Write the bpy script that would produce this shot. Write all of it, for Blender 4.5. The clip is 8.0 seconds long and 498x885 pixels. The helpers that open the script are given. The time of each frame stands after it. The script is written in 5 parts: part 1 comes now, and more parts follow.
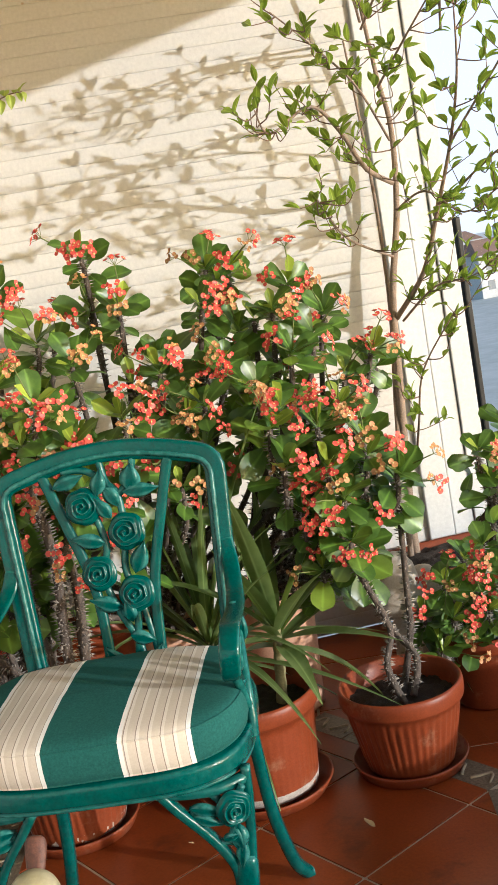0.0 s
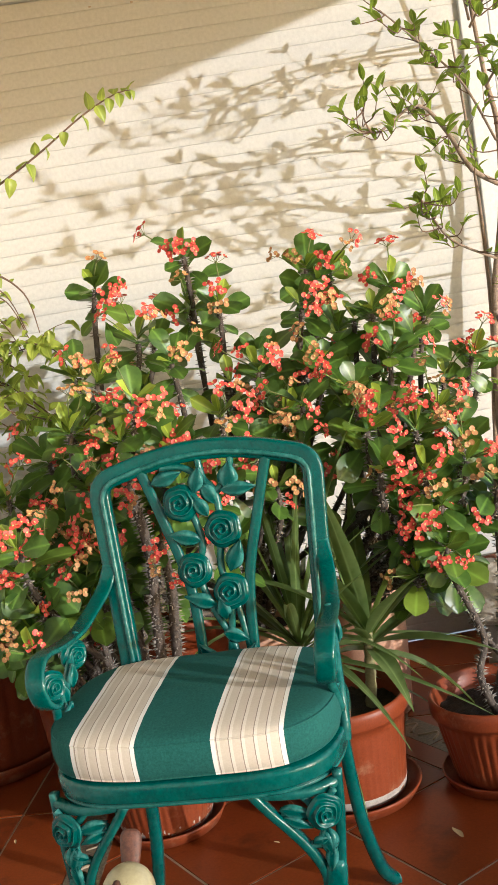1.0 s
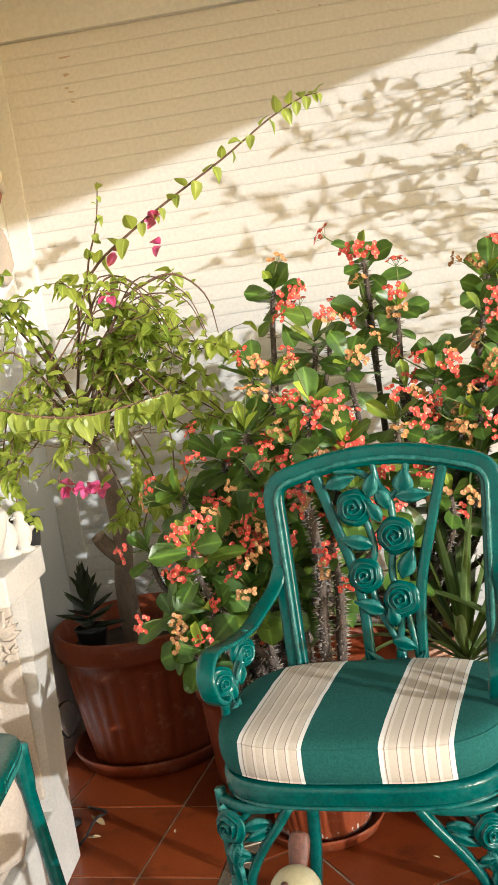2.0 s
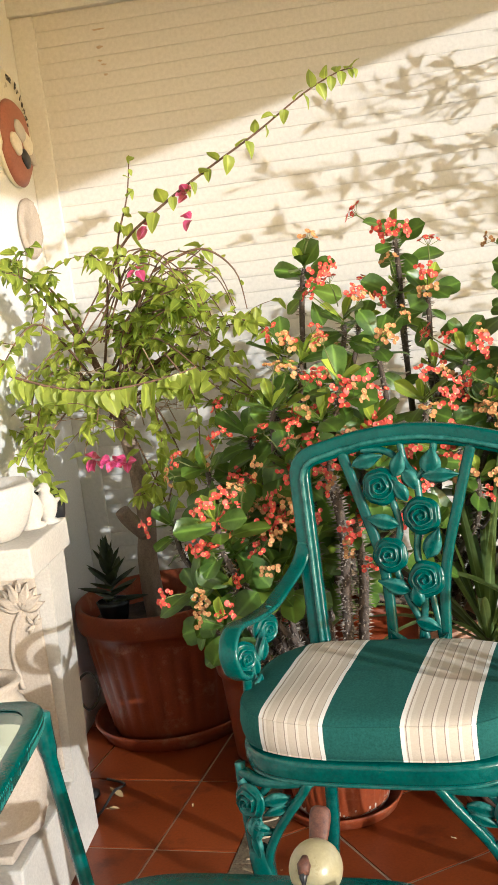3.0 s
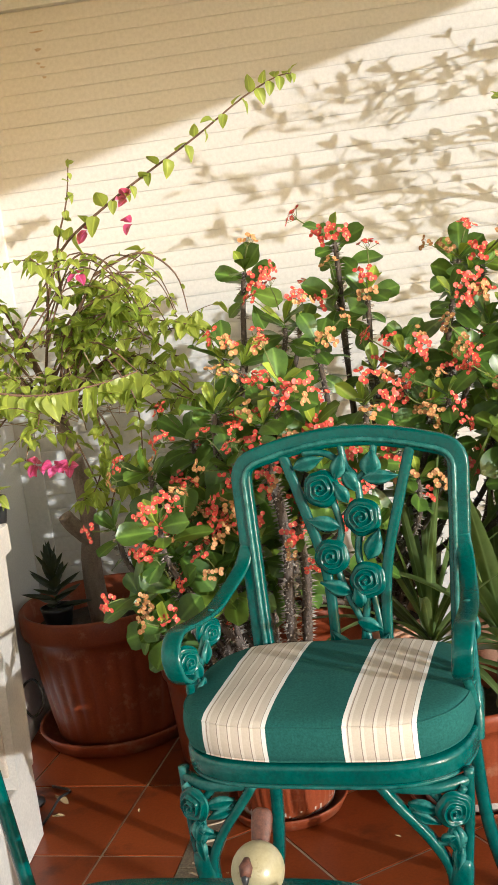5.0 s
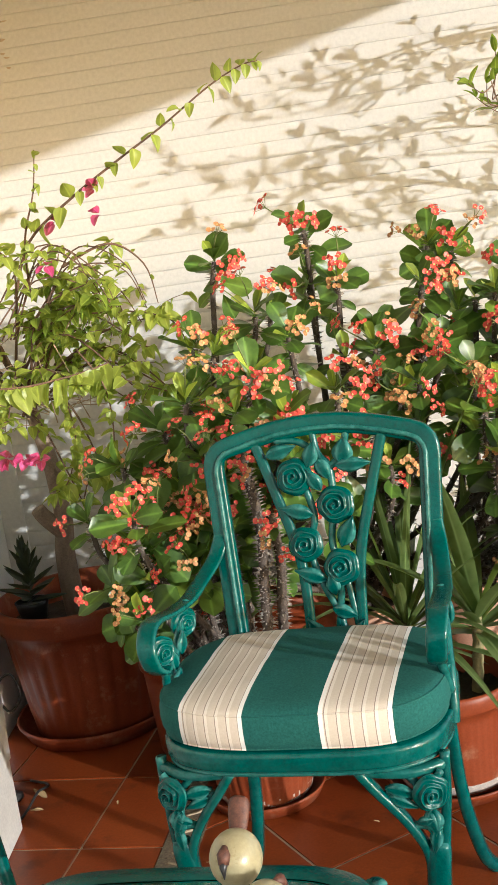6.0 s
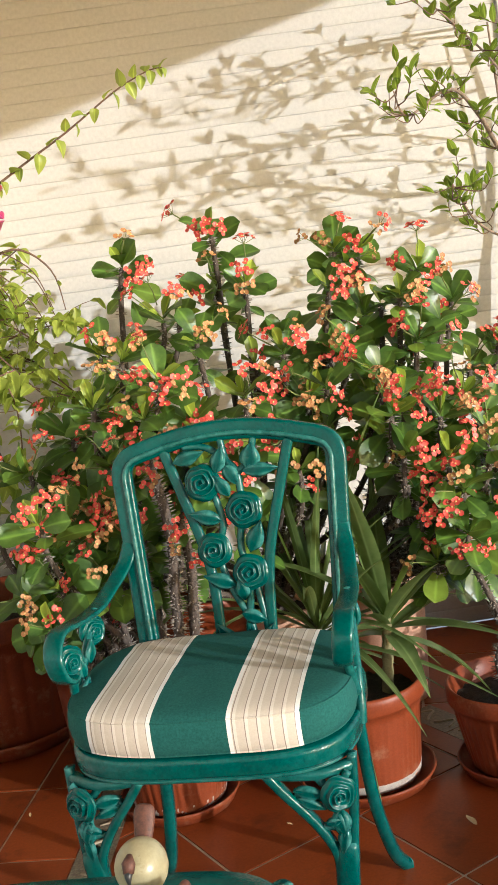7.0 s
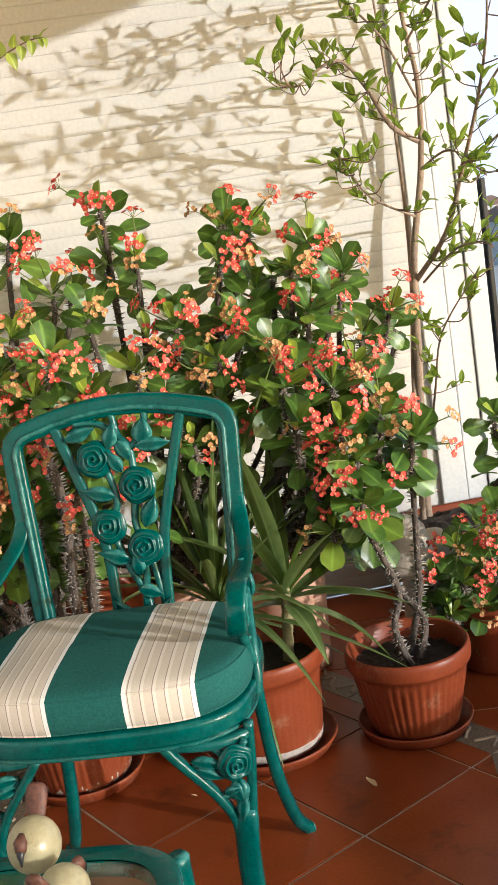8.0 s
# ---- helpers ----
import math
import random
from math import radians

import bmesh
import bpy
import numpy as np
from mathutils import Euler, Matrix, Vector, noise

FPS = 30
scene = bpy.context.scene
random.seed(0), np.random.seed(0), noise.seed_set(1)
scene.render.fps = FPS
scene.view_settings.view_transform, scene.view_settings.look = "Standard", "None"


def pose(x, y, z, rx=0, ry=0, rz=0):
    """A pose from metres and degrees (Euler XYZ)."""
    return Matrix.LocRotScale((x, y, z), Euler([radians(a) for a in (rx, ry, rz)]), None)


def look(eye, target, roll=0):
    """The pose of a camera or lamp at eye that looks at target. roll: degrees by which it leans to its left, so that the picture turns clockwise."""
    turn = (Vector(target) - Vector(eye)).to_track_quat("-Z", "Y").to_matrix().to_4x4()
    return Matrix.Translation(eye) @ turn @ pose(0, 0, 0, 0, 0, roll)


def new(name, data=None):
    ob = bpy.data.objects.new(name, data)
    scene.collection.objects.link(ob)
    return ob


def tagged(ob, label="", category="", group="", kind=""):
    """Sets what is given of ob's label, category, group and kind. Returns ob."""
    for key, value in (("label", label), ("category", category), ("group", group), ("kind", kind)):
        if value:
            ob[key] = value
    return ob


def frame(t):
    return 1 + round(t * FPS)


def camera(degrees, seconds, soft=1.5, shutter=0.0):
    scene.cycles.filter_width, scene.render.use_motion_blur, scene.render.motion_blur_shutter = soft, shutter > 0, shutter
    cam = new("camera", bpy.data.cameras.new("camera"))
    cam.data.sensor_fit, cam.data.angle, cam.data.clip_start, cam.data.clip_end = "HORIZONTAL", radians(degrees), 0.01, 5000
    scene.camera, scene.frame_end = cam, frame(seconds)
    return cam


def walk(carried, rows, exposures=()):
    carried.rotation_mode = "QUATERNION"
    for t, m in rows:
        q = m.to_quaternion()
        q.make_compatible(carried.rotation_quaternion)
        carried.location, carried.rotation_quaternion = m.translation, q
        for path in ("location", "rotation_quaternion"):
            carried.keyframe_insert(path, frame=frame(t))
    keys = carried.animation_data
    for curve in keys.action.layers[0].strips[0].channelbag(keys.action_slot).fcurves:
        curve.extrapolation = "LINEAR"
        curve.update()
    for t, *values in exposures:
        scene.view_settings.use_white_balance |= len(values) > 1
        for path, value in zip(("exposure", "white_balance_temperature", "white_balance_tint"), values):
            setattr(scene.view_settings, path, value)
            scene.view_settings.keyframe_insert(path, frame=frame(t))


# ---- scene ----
cam = camera(26.13, 8.0, soft=0.6)
ROWS = [
    (0.0, 0.0206, -0.0083, 1.2507, 79.888, 10.193, -9.018),
    (0.5, 0.0013, -0.0018, 1.2509, 79.838, 9.642, -5.941),
    (1.0, 0.0, 0.0, 1.26, 80.555, 9.365, -4.108),
    (1.5, -0.016, 0.0024, 1.2717, 81.654, 8.556, -0.717),
    (2.0, -0.0293, 0.0051, 1.2665, 82.034, 8.404, 4.783),
    (3.5, -0.0416, 0.0097, 1.2544, 80.999, 7.243, 6.203),
    (4.0, -0.0362, 0.0063, 1.2592, 81.219, 7.333, 5.931),
    (5.5, -0.0274, 0.0052, 1.2557, 80.825, 7.615, 2.265),
    (6.0, -0.0242, 0.0072, 1.2533, 80.315, 8.198, 1.744),
    (6.5, -0.0122, 0.0067, 1.252, 80.44, 8.618, -0.437),
    (7.0, -0.0011, 0.0032, 1.2517, 79.985, 8.128, -2.639),
    (7.5, 0.0126, 0.0047, 1.2446, 78.761, 8.535, -5.081),
    (8.0, 0.03, 0.0005, 1.242, 77.955, 8.737, -7.761),
]
walk(cam, [(r[0], pose(*r[1:])) for r in ROWS], exposures=((0.0, 0.94, 5600, 8.5), (1.5, 1.02, 5600, 8.5), (2.2, 1.08, 5600, 8.5), (5.5, 1.06, 5600, 8.5), (6.5, 1.04, 5600, 8.5), (8.0, 0.96, 5600, 8.5)))

# ---- light ----
SUN_DIR = Vector((-1.0, 0.90, -0.25)).normalized()
world = bpy.data.worlds.new("sky")
world.use_nodes = True
scene.world = world
wn = world.node_tree.nodes
sky = wn.new("ShaderNodeTexSky")
sky.sky_type = "NISHITA"
sky.sun_disc = False
sky.sun_elevation = math.asin(-SUN_DIR.z)
sky.sun_rotation = math.atan2(-SUN_DIR.x, -SUN_DIR.y)
sky.air_density, sky.dust_density, sky.ozone_density = 1.0, 2.0, 1.0
world.node_tree.links.new(sky.outputs[0], wn["Background"].inputs[0])
wn["Background"].inputs[1].default_value = 0.15
sun = new("sun", bpy.data.lights.new("sun", "SUN"))
sun.data.energy, sun.data.angle, sun.data.color = 2.0, radians(0.6), (1.0, 0.94, 0.84)
sun.matrix_world = look((0, 0, 6), Vector((0, 0, 6)) + SUN_DIR)


# ---- mesh helpers ----
def mesh_of(bm, name, mats=(), smooth=True):
    me = bpy.data.meshes.new(name)
    bm.to_mesh(me)
    bm.free()
    for m in mats:
        me.materials.append(m)
    if smooth:
        me.polygons.foreach_set("use_smooth", [True] * len(me.polygons))
    return me


def part(name, bm, material, parent=None, label="", smooth=True, m=None):
    ob = new(name, mesh_of(bm, name, (material,) if not isinstance(material, tuple) else material, smooth))
    if parent:
        ob.parent = parent
    if m is not None:
        ob.matrix_basis = m
    if label:
        tagged(ob, label)
    return ob


def thing(name, m, label, category, group="", kind=""):
    ob = new(name)
    ob.matrix_basis = m
    return tagged(ob, label, category, group, kind)


def box(bm, x0, x1, y0, y1, z0, z1, bevel=0.0, segs=2):
    r = bmesh.ops.create_cube(bm, size=1, matrix=Matrix.Translation(((x0 + x1) / 2, (y0 + y1) / 2, (z0 + z1) / 2))
                              @ Matrix.Diagonal((x1 - x0, y1 - y0, z1 - z0, 1)))
    if bevel:
        es = list({e for v in r["verts"] for e in v.link_edges})
        bmesh.ops.bevel(bm, geom=es, offset=bevel, segments=segs, affect="EDGES", profile=0.5)
    return bm


def spline(pts, n):
    """Points along a smooth curve through pts."""
    pts = [Vector(p) for p in pts]
    out = []
    for i in range(len(pts) - 1):
        a, b = pts[i], pts[i + 1]
        p, q = pts[max(i - 1, 0)], pts[min(i + 2, len(pts) - 1)]
        for k in range(n):
            t = k / n
            out.append(0.5 * (2 * a + (b - p) * t + (2 * p - 5 * a + 4 * b - q) * t * t + (3 * a - p - 3 * b + q) * t ** 3))
    return out + [pts[-1]]


def tube(bm, pts, radii, seg=8, flat=None, caps=True, square=2.0):
    """A tube along pts. radii: one number a point, or (start, end). flat=(side vector, ratio): an oval section."""
    n = len(pts)
    if len(radii) == 2 and n != 2:
        radii = [radii[0] + (radii[1] - radii[0]) * i / (n - 1) for i in range(n)]
    rings, u = [], None
    for i, p in enumerate(pts):
        d = (pts[min(i + 1, n - 1)] - pts[max(i - 1, 0)]).normalized()
        if flat:
            u = Vector(flat[0]) - d * d.dot(Vector(flat[0]))
        else:
            u = (u - d * d.dot(u)) if u is not None else d.orthogonal()
        if u.length < 1e-6:
            u = d.orthogonal()
        u = u.normalized()
        v = d.cross(u)
        k = flat[1] if flat else 1.0
        rings.append([bm.verts.new(p + radii[i] * (u * math.copysign(abs(math.cos(a)) ** (2 / square), math.cos(a)) * k + v * math.copysign(abs(math.sin(a)) ** (2 / square), math.sin(a))))
                      for a in (2 * math.pi * j / seg for j in range(seg))])
    for a, b in zip(rings, rings[1:]):
        for j in range(seg):
            bm.faces.new((a[j], a[(j + 1) % seg], b[(j + 1) % seg], b[j]))
    if caps:
        bm.faces.new(list(reversed(rings[0])))
        bm.faces.new(rings[-1])
    return bm


def lathe(bm, prof, seg=48, wob=None):
    """A turned body from (radius, height) pairs; wob(angle, index) scales the radius."""
    rings = []
    for i, (r, z) in enumerate(prof):
        rings.append([bm.verts.new((r * w * math.cos(a), r * w * math.sin(a), z)) for a in
                      (2 * math.pi * j / seg for j in range(seg)) for w in ((wob(a, i) if wob else 1.0),)])
    for a, b in zip(rings, rings[1:]):
        for j in range(seg):
            bm.faces.new((a[j], a[(j + 1) % seg], b[(j + 1) % seg], b[j]))
    for ring, rev in ((rings[0], True), (rings[-1], False)):
        if prof[0 if rev else -1][0] > 1e-4:
            bm.faces.new(list(reversed(ring)) if rev else ring)
    return bm


def prism(bm, poly, z0, z1):
    """A flat plate with the outline poly, (x, y) counterclockwise."""
    top = [bm.verts.new((x, y, z1)) for x, y in poly]
    bot = [bm.verts.new((x, y, z0)) for x, y in poly]
    bm.faces.new(top)
    bm.faces.new(list(reversed(bot)))
    for i in range(len(poly)):
        j = (i + 1) % len(poly)
        bm.faces.new((bot[i], bot[j], top[j], top[i]))
    return bm


def turned(bm, m):
    bmesh.ops.transform(bm, matrix=m, verts=bm.verts)
    return bm


# ---- materials ----
def material(name, rough=0.6, metal=0.0):
    m = bpy.data.materials.new(name)
    m.use_nodes = True
    nt = m.node_tree
    b = nt.nodes["Principled BSDF"]
    b.inputs["Roughness"].default_value = rough
    b.inputs["Metallic"].default_value = metal
    return m, nt, b


def node(nt, kind, **kw):
    n = nt.nodes.new(kind)
    for k, v in kw.items():
        n.inputs[k.replace("_", " ")].default_value = v
    return n


def noise_tex(nt, scale, detail=4.0, rough=0.6, stretch=None):
    co = nt.nodes.new("ShaderNodeTexCoord")
    n = node(nt, "ShaderNodeTexNoise", Scale=scale, Detail=detail, Roughness=rough)
    if stretch:
        mp = nt.nodes.new("ShaderNodeMapping")
        mp.inputs["Scale"].default_value = stretch
        nt.links.new(co.outputs["Object"], mp.inputs[0])
        nt.links.new(mp.outputs[0], n.inputs["Vector"])
    else:
        nt.links.new(co.outputs["Object"], n.inputs["Vector"])
    return n.outputs["Fac"]


def ramp(nt, fac, stops):
    r = nt.nodes.new("ShaderNodeValToRGB")
    els = r.color_ramp.elements
    while len(els) < len(stops):
        els.new(0.5)
    for e, (p, col) in zip(els, stops):
        e.position, e.color = p, (*col, 1)
    nt.links.new(fac, r.inputs[0])
    return r.outputs[0]


def mix(nt, fac, a, b, mode="MIX"):
    n = nt.nodes.new("ShaderNodeMix")
    n.data_type, n.blend_type = "RGBA", mode
    for sock, v in ((n.inputs["Factor"], fac), (n.inputs["A"], a), (n.inputs["B"], b)):
        if isinstance(v, (int, float)):
            sock.default_value = v
        elif isinstance(v, tuple):
            sock.default_value = (*v, 1)
        else:
            nt.links.new(v, sock)
    return n.outputs["Result"]


def bump(nt, b, height, strength=0.3, dist=0.002):
    n = nt.nodes.new("ShaderNodeBump")
    n.inputs["Strength"].default_value, n.inputs["Distance"].default_value = strength, dist
    nt.links.new(height, n.inputs["Height"])
    nt.links.new(n.outputs[0], b.inputs["Normal"])


def per_object(nt, col, amount=0.25):
    """Varies a colour's brightness from object to object."""
    oi = nt.nodes.new("ShaderNodeObjectInfo")
    mr = nt.nodes.new("ShaderNodeMapRange")
    mr.inputs["To Min"].default_value, mr.inputs["To Max"].default_value = 1 - amount, 1 + amount
    nt.links.new(oi.outputs["Random"], mr.inputs[0])
    hs = nt.nodes.new("ShaderNodeHueSaturation")
    nt.links.new(mr.outputs[0], hs.inputs["Value"])
    if isinstance(col, tuple):
        hs.inputs["Color"].default_value = (*col, 1)
    else:
        nt.links.new(col, hs.inputs["Color"])
    return hs.outputs[0]


def surface(name, c0, c1, rough=0.6, scale=20, fine=200, bumpy=0.2, dist=0.001, metal=0.0, vary=0.0, stain=None, stretch=None, spec=None):
    """Two colours mixed by coarse noise, fine grain in colour and relief, and stains with a shape of their own."""
    m, nt, b = material(name, rough, metal)
    coarse = noise_tex(nt, scale, 5, 0.6, stretch)
    grain = noise_tex(nt, fine, 3, 0.7)
    col = ramp(nt, coarse, [(0.3, c0), (0.7, c1)])
    col = mix(nt, 0.35, col, ramp(nt, grain, [(0.3, tuple(v * 0.75 for v in c0)), (0.7, tuple(min(v * 1.15, 1) for v in c1))]))
    if stain:
        sfac = ramp(nt, noise_tex(nt, stain[1], 6, 0.7), [(stain[2], (0, 0, 0)), (min(stain[2] + 0.12, 1), (1, 1, 1))])
        col = mix(nt, sfac, col, stain[0])
    if vary:
        col = per_object(nt, col, vary)
    nt.links.new(col, b.inputs["Base Color"])
    rr = nt.nodes.new("ShaderNodeMapRange")
    rr.inputs["To Min"].default_value, rr.inputs["To Max"].default_value = max(rough - 0.12, 0.03), min(rough + 0.12, 1)
    nt.links.new(coarse, rr.inputs[0])
    nt.links.new(rr.outputs[0], b.inputs["Roughness"])
    if bumpy:
        bump(nt, b, grain, bumpy, dist)
    if spec is not None:
        b.inputs["Specular IOR Level"].default_value = spec
    return m


def leaf_material(name, dark, light, rough=0.35, glow=0.3, young=None):
    """A leaf: a paler midrib and veins by the leaf's own width, light that shines through, colour from leaf to leaf."""
    m, nt, b = material(name, rough)
    col = ramp(nt, noise_tex(nt, 25, 4), [(0.3, dark), (0.7, light)])
    co = nt.nodes.new("ShaderNodeTexCoord")
    sep = nt.nodes.new("ShaderNodeSeparateXYZ")
    nt.links.new(co.outputs["UV"], sep.inputs[0])
    rib = nt.nodes.new("ShaderNodeMapRange")
    rib.inputs["From Min"].default_value, rib.inputs["From Max"].default_value = 0.0, 0.09
    rib.inputs["To Min"].default_value, rib.inputs["To Max"].default_value = 0.7, 0.0
    d = nt.nodes.new("ShaderNodeMath")
    d.operation = "ABSOLUTE"
    s = nt.nodes.new("ShaderNodeMath")
    s.operation = "SUBTRACT"
    s.inputs[1].default_value = 0.5
    nt.links.new(sep.outputs["X"], s.inputs[0])
    nt.links.new(s.outputs[0], d.inputs[0])
    nt.links.new(d.outputs[0], rib.inputs[0])
    col = mix(nt, rib.outputs[0], col, tuple(min(v * 1.9, 1) for v in light))
    oi = nt.nodes.new("ShaderNodeObjectInfo")
    col = mix(nt, ramp(nt, oi.outputs["Random"], [(0.86, (0, 0, 0)), (1.0, (0.35, 0.35, 0.35))]), col, young or tuple(min(v * 1.6, 1) for v in light))
    col = per_object(nt, col, 0.22)
    nt.links.new(col, b.inputs["Base Color"])
    tr = nt.nodes.new("ShaderNodeBsdfTranslucent")
    nt.links.new(mix(nt, 0.6, col, (0.35, 0.5, 0.05)), tr.inputs["Color"])
    ms = nt.nodes.new("ShaderNodeMixShader")
    ms.inputs[0].default_value = glow
    nt.links.new(b.outputs[0], ms.inputs[1])
    nt.links.new(tr.outputs[0], ms.inputs[2])
    nt.links.new(ms.outputs[0], nt.nodes["Material Output"].inputs["Surface"])
    bump(nt, b, noise_tex(nt, 120, 3), 0.15, 0.001)
    return m


SHUTTER = surface("cream_painted_shutter", (0.605, 0.58, 0.54), (0.62, 0.595, 0.555), 0.42, 3, 90, 0.03, 0.0003, stain=((0.575, 0.54, 0.49), 2.2, 0.74), stretch=(1, 1, 6))
FRAME = surface("cream_painted_frame", (0.64, 0.62, 0.58), (0.67, 0.65, 0.615), 0.4, 4, 80, 0.08, 0.0006)
WHITE = surface("white_lacquered_board", (0.64, 0.64, 0.63), (0.68, 0.68, 0.67), 0.35, 4, 80, 0.06, 0.0005)
PLASTER = surface("white_plaster", (0.67, 0.665, 0.645), (0.72, 0.715, 0.695), 0.85, 6, 160, 0.4, 0.002)
TILE = surface("terracotta_floor_tile", (0.17, 0.030, 0.006), (0.26, 0.054, 0.011), 0.34, 5, 140, 0.25, 0.0008, vary=0.16, stain=((0.12, 0.024, 0.007), 7, 0.56), spec=0.32)
GROUT = surface("sandy_grout", (0.38, 0.30, 0.22), (0.50, 0.42, 0.32), 0.9, 40, 300, 0.4)
DECOR = surface("patterned_border_tile", (0.045, 0.03, 0.02), (0.24, 0.19, 0.125), 0.45, 150, 120, 0.3, vary=0.1)
SCROLL = surface("sandy_border_scroll", (0.24, 0.18, 0.11), (0.38, 0.30, 0.20), 0.5, 60, 200, 0.2)
POT = surface("terracotta_plastic", (0.16, 0.030, 0.009), (0.25, 0.052, 0.016), 0.42, 8, 220, 0.25, 0.0008, vary=0.08, stain=((0.28, 0.115, 0.06), 13, 0.57), spec=0.3)
POT_PALE = surface("pale_peach_clay", (0.50, 0.26, 0.16), (0.60, 0.34, 0.22), 0.75, 9, 200, 0.3, stain=((0.36, 0.2, 0.13), 8, 0.62))
LIME = surface("lime_crust", (0.30, 0.23, 0.19), (0.50, 0.43, 0.37), 0.9, 60, 300, 0.5)
SOIL = surface("dark_potting_soil", (0.012, 0.008, 0.006), (0.06, 0.04, 0.028), 0.95, 70, 260, 1.0, 0.004)
GREEN = surface("green_enamel_on_cast_metal", (0.0, 0.046, 0.040), (0.0, 0.088, 0.077), 0.16, 18, 150, 0.5, 0.002, stain=((0.004, 0.13, 0.112), 26, 0.68), spec=0.36)
def worn_edges(m, col, lo, hi):
    """Paler, rubbed paint on raised edges."""
    nt = m.node_tree
    b = nt.nodes["Principled BSDF"]
    old = b.inputs["Base Color"].links[0].from_socket
    g = nt.nodes.new("ShaderNodeNewGeometry")
    f = ramp(nt, g.outputs["Pointiness"], [(lo, (0, 0, 0)), (hi, (0.7, 0.7, 0.7))])
    f = mix(nt, 1.0, f, ramp(nt, noise_tex(nt, 60, 4), [(0.35, (0.1, 0.1, 0.1)), (0.65, (1, 1, 1))]), "MULTIPLY")
    nt.links.new(mix(nt, f, old, col), b.inputs["Base Color"])


worn_edges(GREEN, (0.13, 0.40, 0.36), 0.535, 0.64)
STONE = surface("cream_cast_stone", (0.38, 0.31, 0.24), (0.49, 0.42, 0.34), 0.85, 7, 180, 0.45, 0.0015, stain=((0.45, 0.36, 0.27), 5, 0.64))
WHITEWASH = surface("white_painted_stone", (0.47, 0.435, 0.39), (0.55, 0.52, 0.47), 0.8, 8, 150, 0.4, 0.0015)
BARK = surface("grey_brown_bark", (0.20, 0.14, 0.10), (0.38, 0.28, 0.20), 0.9, 40, 200, 0.8, 0.003, stretch=(1, 1, 0.3))
SPINY = surface("spiny_grey_stem", (0.035, 0.025, 0.02), (0.15, 0.115, 0.09), 0.9, 60, 260, 0.9, 0.003)
SPINE = surface("pale_spine", (0.17, 0.14, 0.115), (0.34, 0.30, 0.25), 0.8, 60, 260, 0.3)
TWIG = surface("brown_twig", (0.10, 0.055, 0.035), (0.22, 0.13, 0.08), 0.8, 30, 200, 0.5)
CANE = surface("ringed_olive_trunk", (0.14, 0.13, 0.05), (0.27, 0.23, 0.11), 0.7, 40, 200, 0.5, 0.002)
DRYTWIG = surface("dry_tan_twig", (0.26, 0.18, 0.11), (0.42, 0.31, 0.20), 0.85, 30, 200, 0.4)
STALK = surface("pale_green_stalk", (0.10, 0.14, 0.03), (0.20, 0.22, 0.06), 0.6, 30, 200, 0.2)
BLACK = surface("black_painted_metal", (0.012, 0.012, 0.013), (0.025, 0.025, 0.026), 0.4, 20, 150, 0.1)
EUPH = leaf_material("glossy_green_leaf", (0.026, 0.070, 0.012), (0.115, 0.205, 0.03), 0.36, 0.24, (0.30, 0.36, 0.03))
YOUNG = leaf_material("young_lime_leaf", (0.20, 0.30, 0.03), (0.32, 0.38, 0.04), 0.35, 0.35)
BOUG = leaf_material("thin_green_leaf", (0.15, 0.23, 0.026), (0.34, 0.41, 0.055), 0.36, 0.46, (0.42, 0.40, 0.08))
FICUS = leaf_material("shiny_light_leaf", (0.18, 0.26, 0.028), (0.32, 0.41, 0.055), 0.26, 0.48, (0.30, 0.38, 0.04))
BLADE = leaf_material("strap_leaf", (0.07, 0.12, 0.03), (0.16, 0.22, 0.075), 0.36, 0.3, (0.22, 0.24, 0.09))
DARKLEAF = leaf_material("dark_succulent_leaf", (0.02, 0.028, 0.02), (0.04, 0.05, 0.035), 0.5, 0.1, (0.04, 0.05, 0.035))
CORAL = surface("coral_red_bract", (0.60, 0.048, 0.034), (0.74, 0.115, 0.078), 0.5, 60, 300, 0.15, vary=0.2)
RUST = surface("fading_orange_bract", (0.40, 0.15, 0.045), (0.52, 0.28, 0.11), 0.6, 60, 300, 0.15, vary=0.2)
EYE = surface("yellow_floret_centre", (0.55, 0.40, 0.12), (0.65, 0.50, 0.2), 0.6, 60, 300, 0.1)
PINK = leaf_material("magenta_papery_bract", (0.66, 0.05, 0.22), (0.78, 0.10, 0.32), 0.6, 0.35, (0.8, 0.2, 0.4))


# ---- the terrace corner: shutter, walls, floor ----
WALL_Y, LEFT_X, LINTEL = 3.25, -1.0, 2.09
PITCH = 0.0463


def structure(name, bm, mat, label, category, smooth=False):
    ob = part(name, bm, mat, smooth=smooth)
    return tagged(ob, label, category, kind="structure")


CHIP = surface("chipped_rusty_paint", (0.36, 0.24, 0.15), (0.56, 0.46, 0.35), 0.9, 90, 300, 0.3)


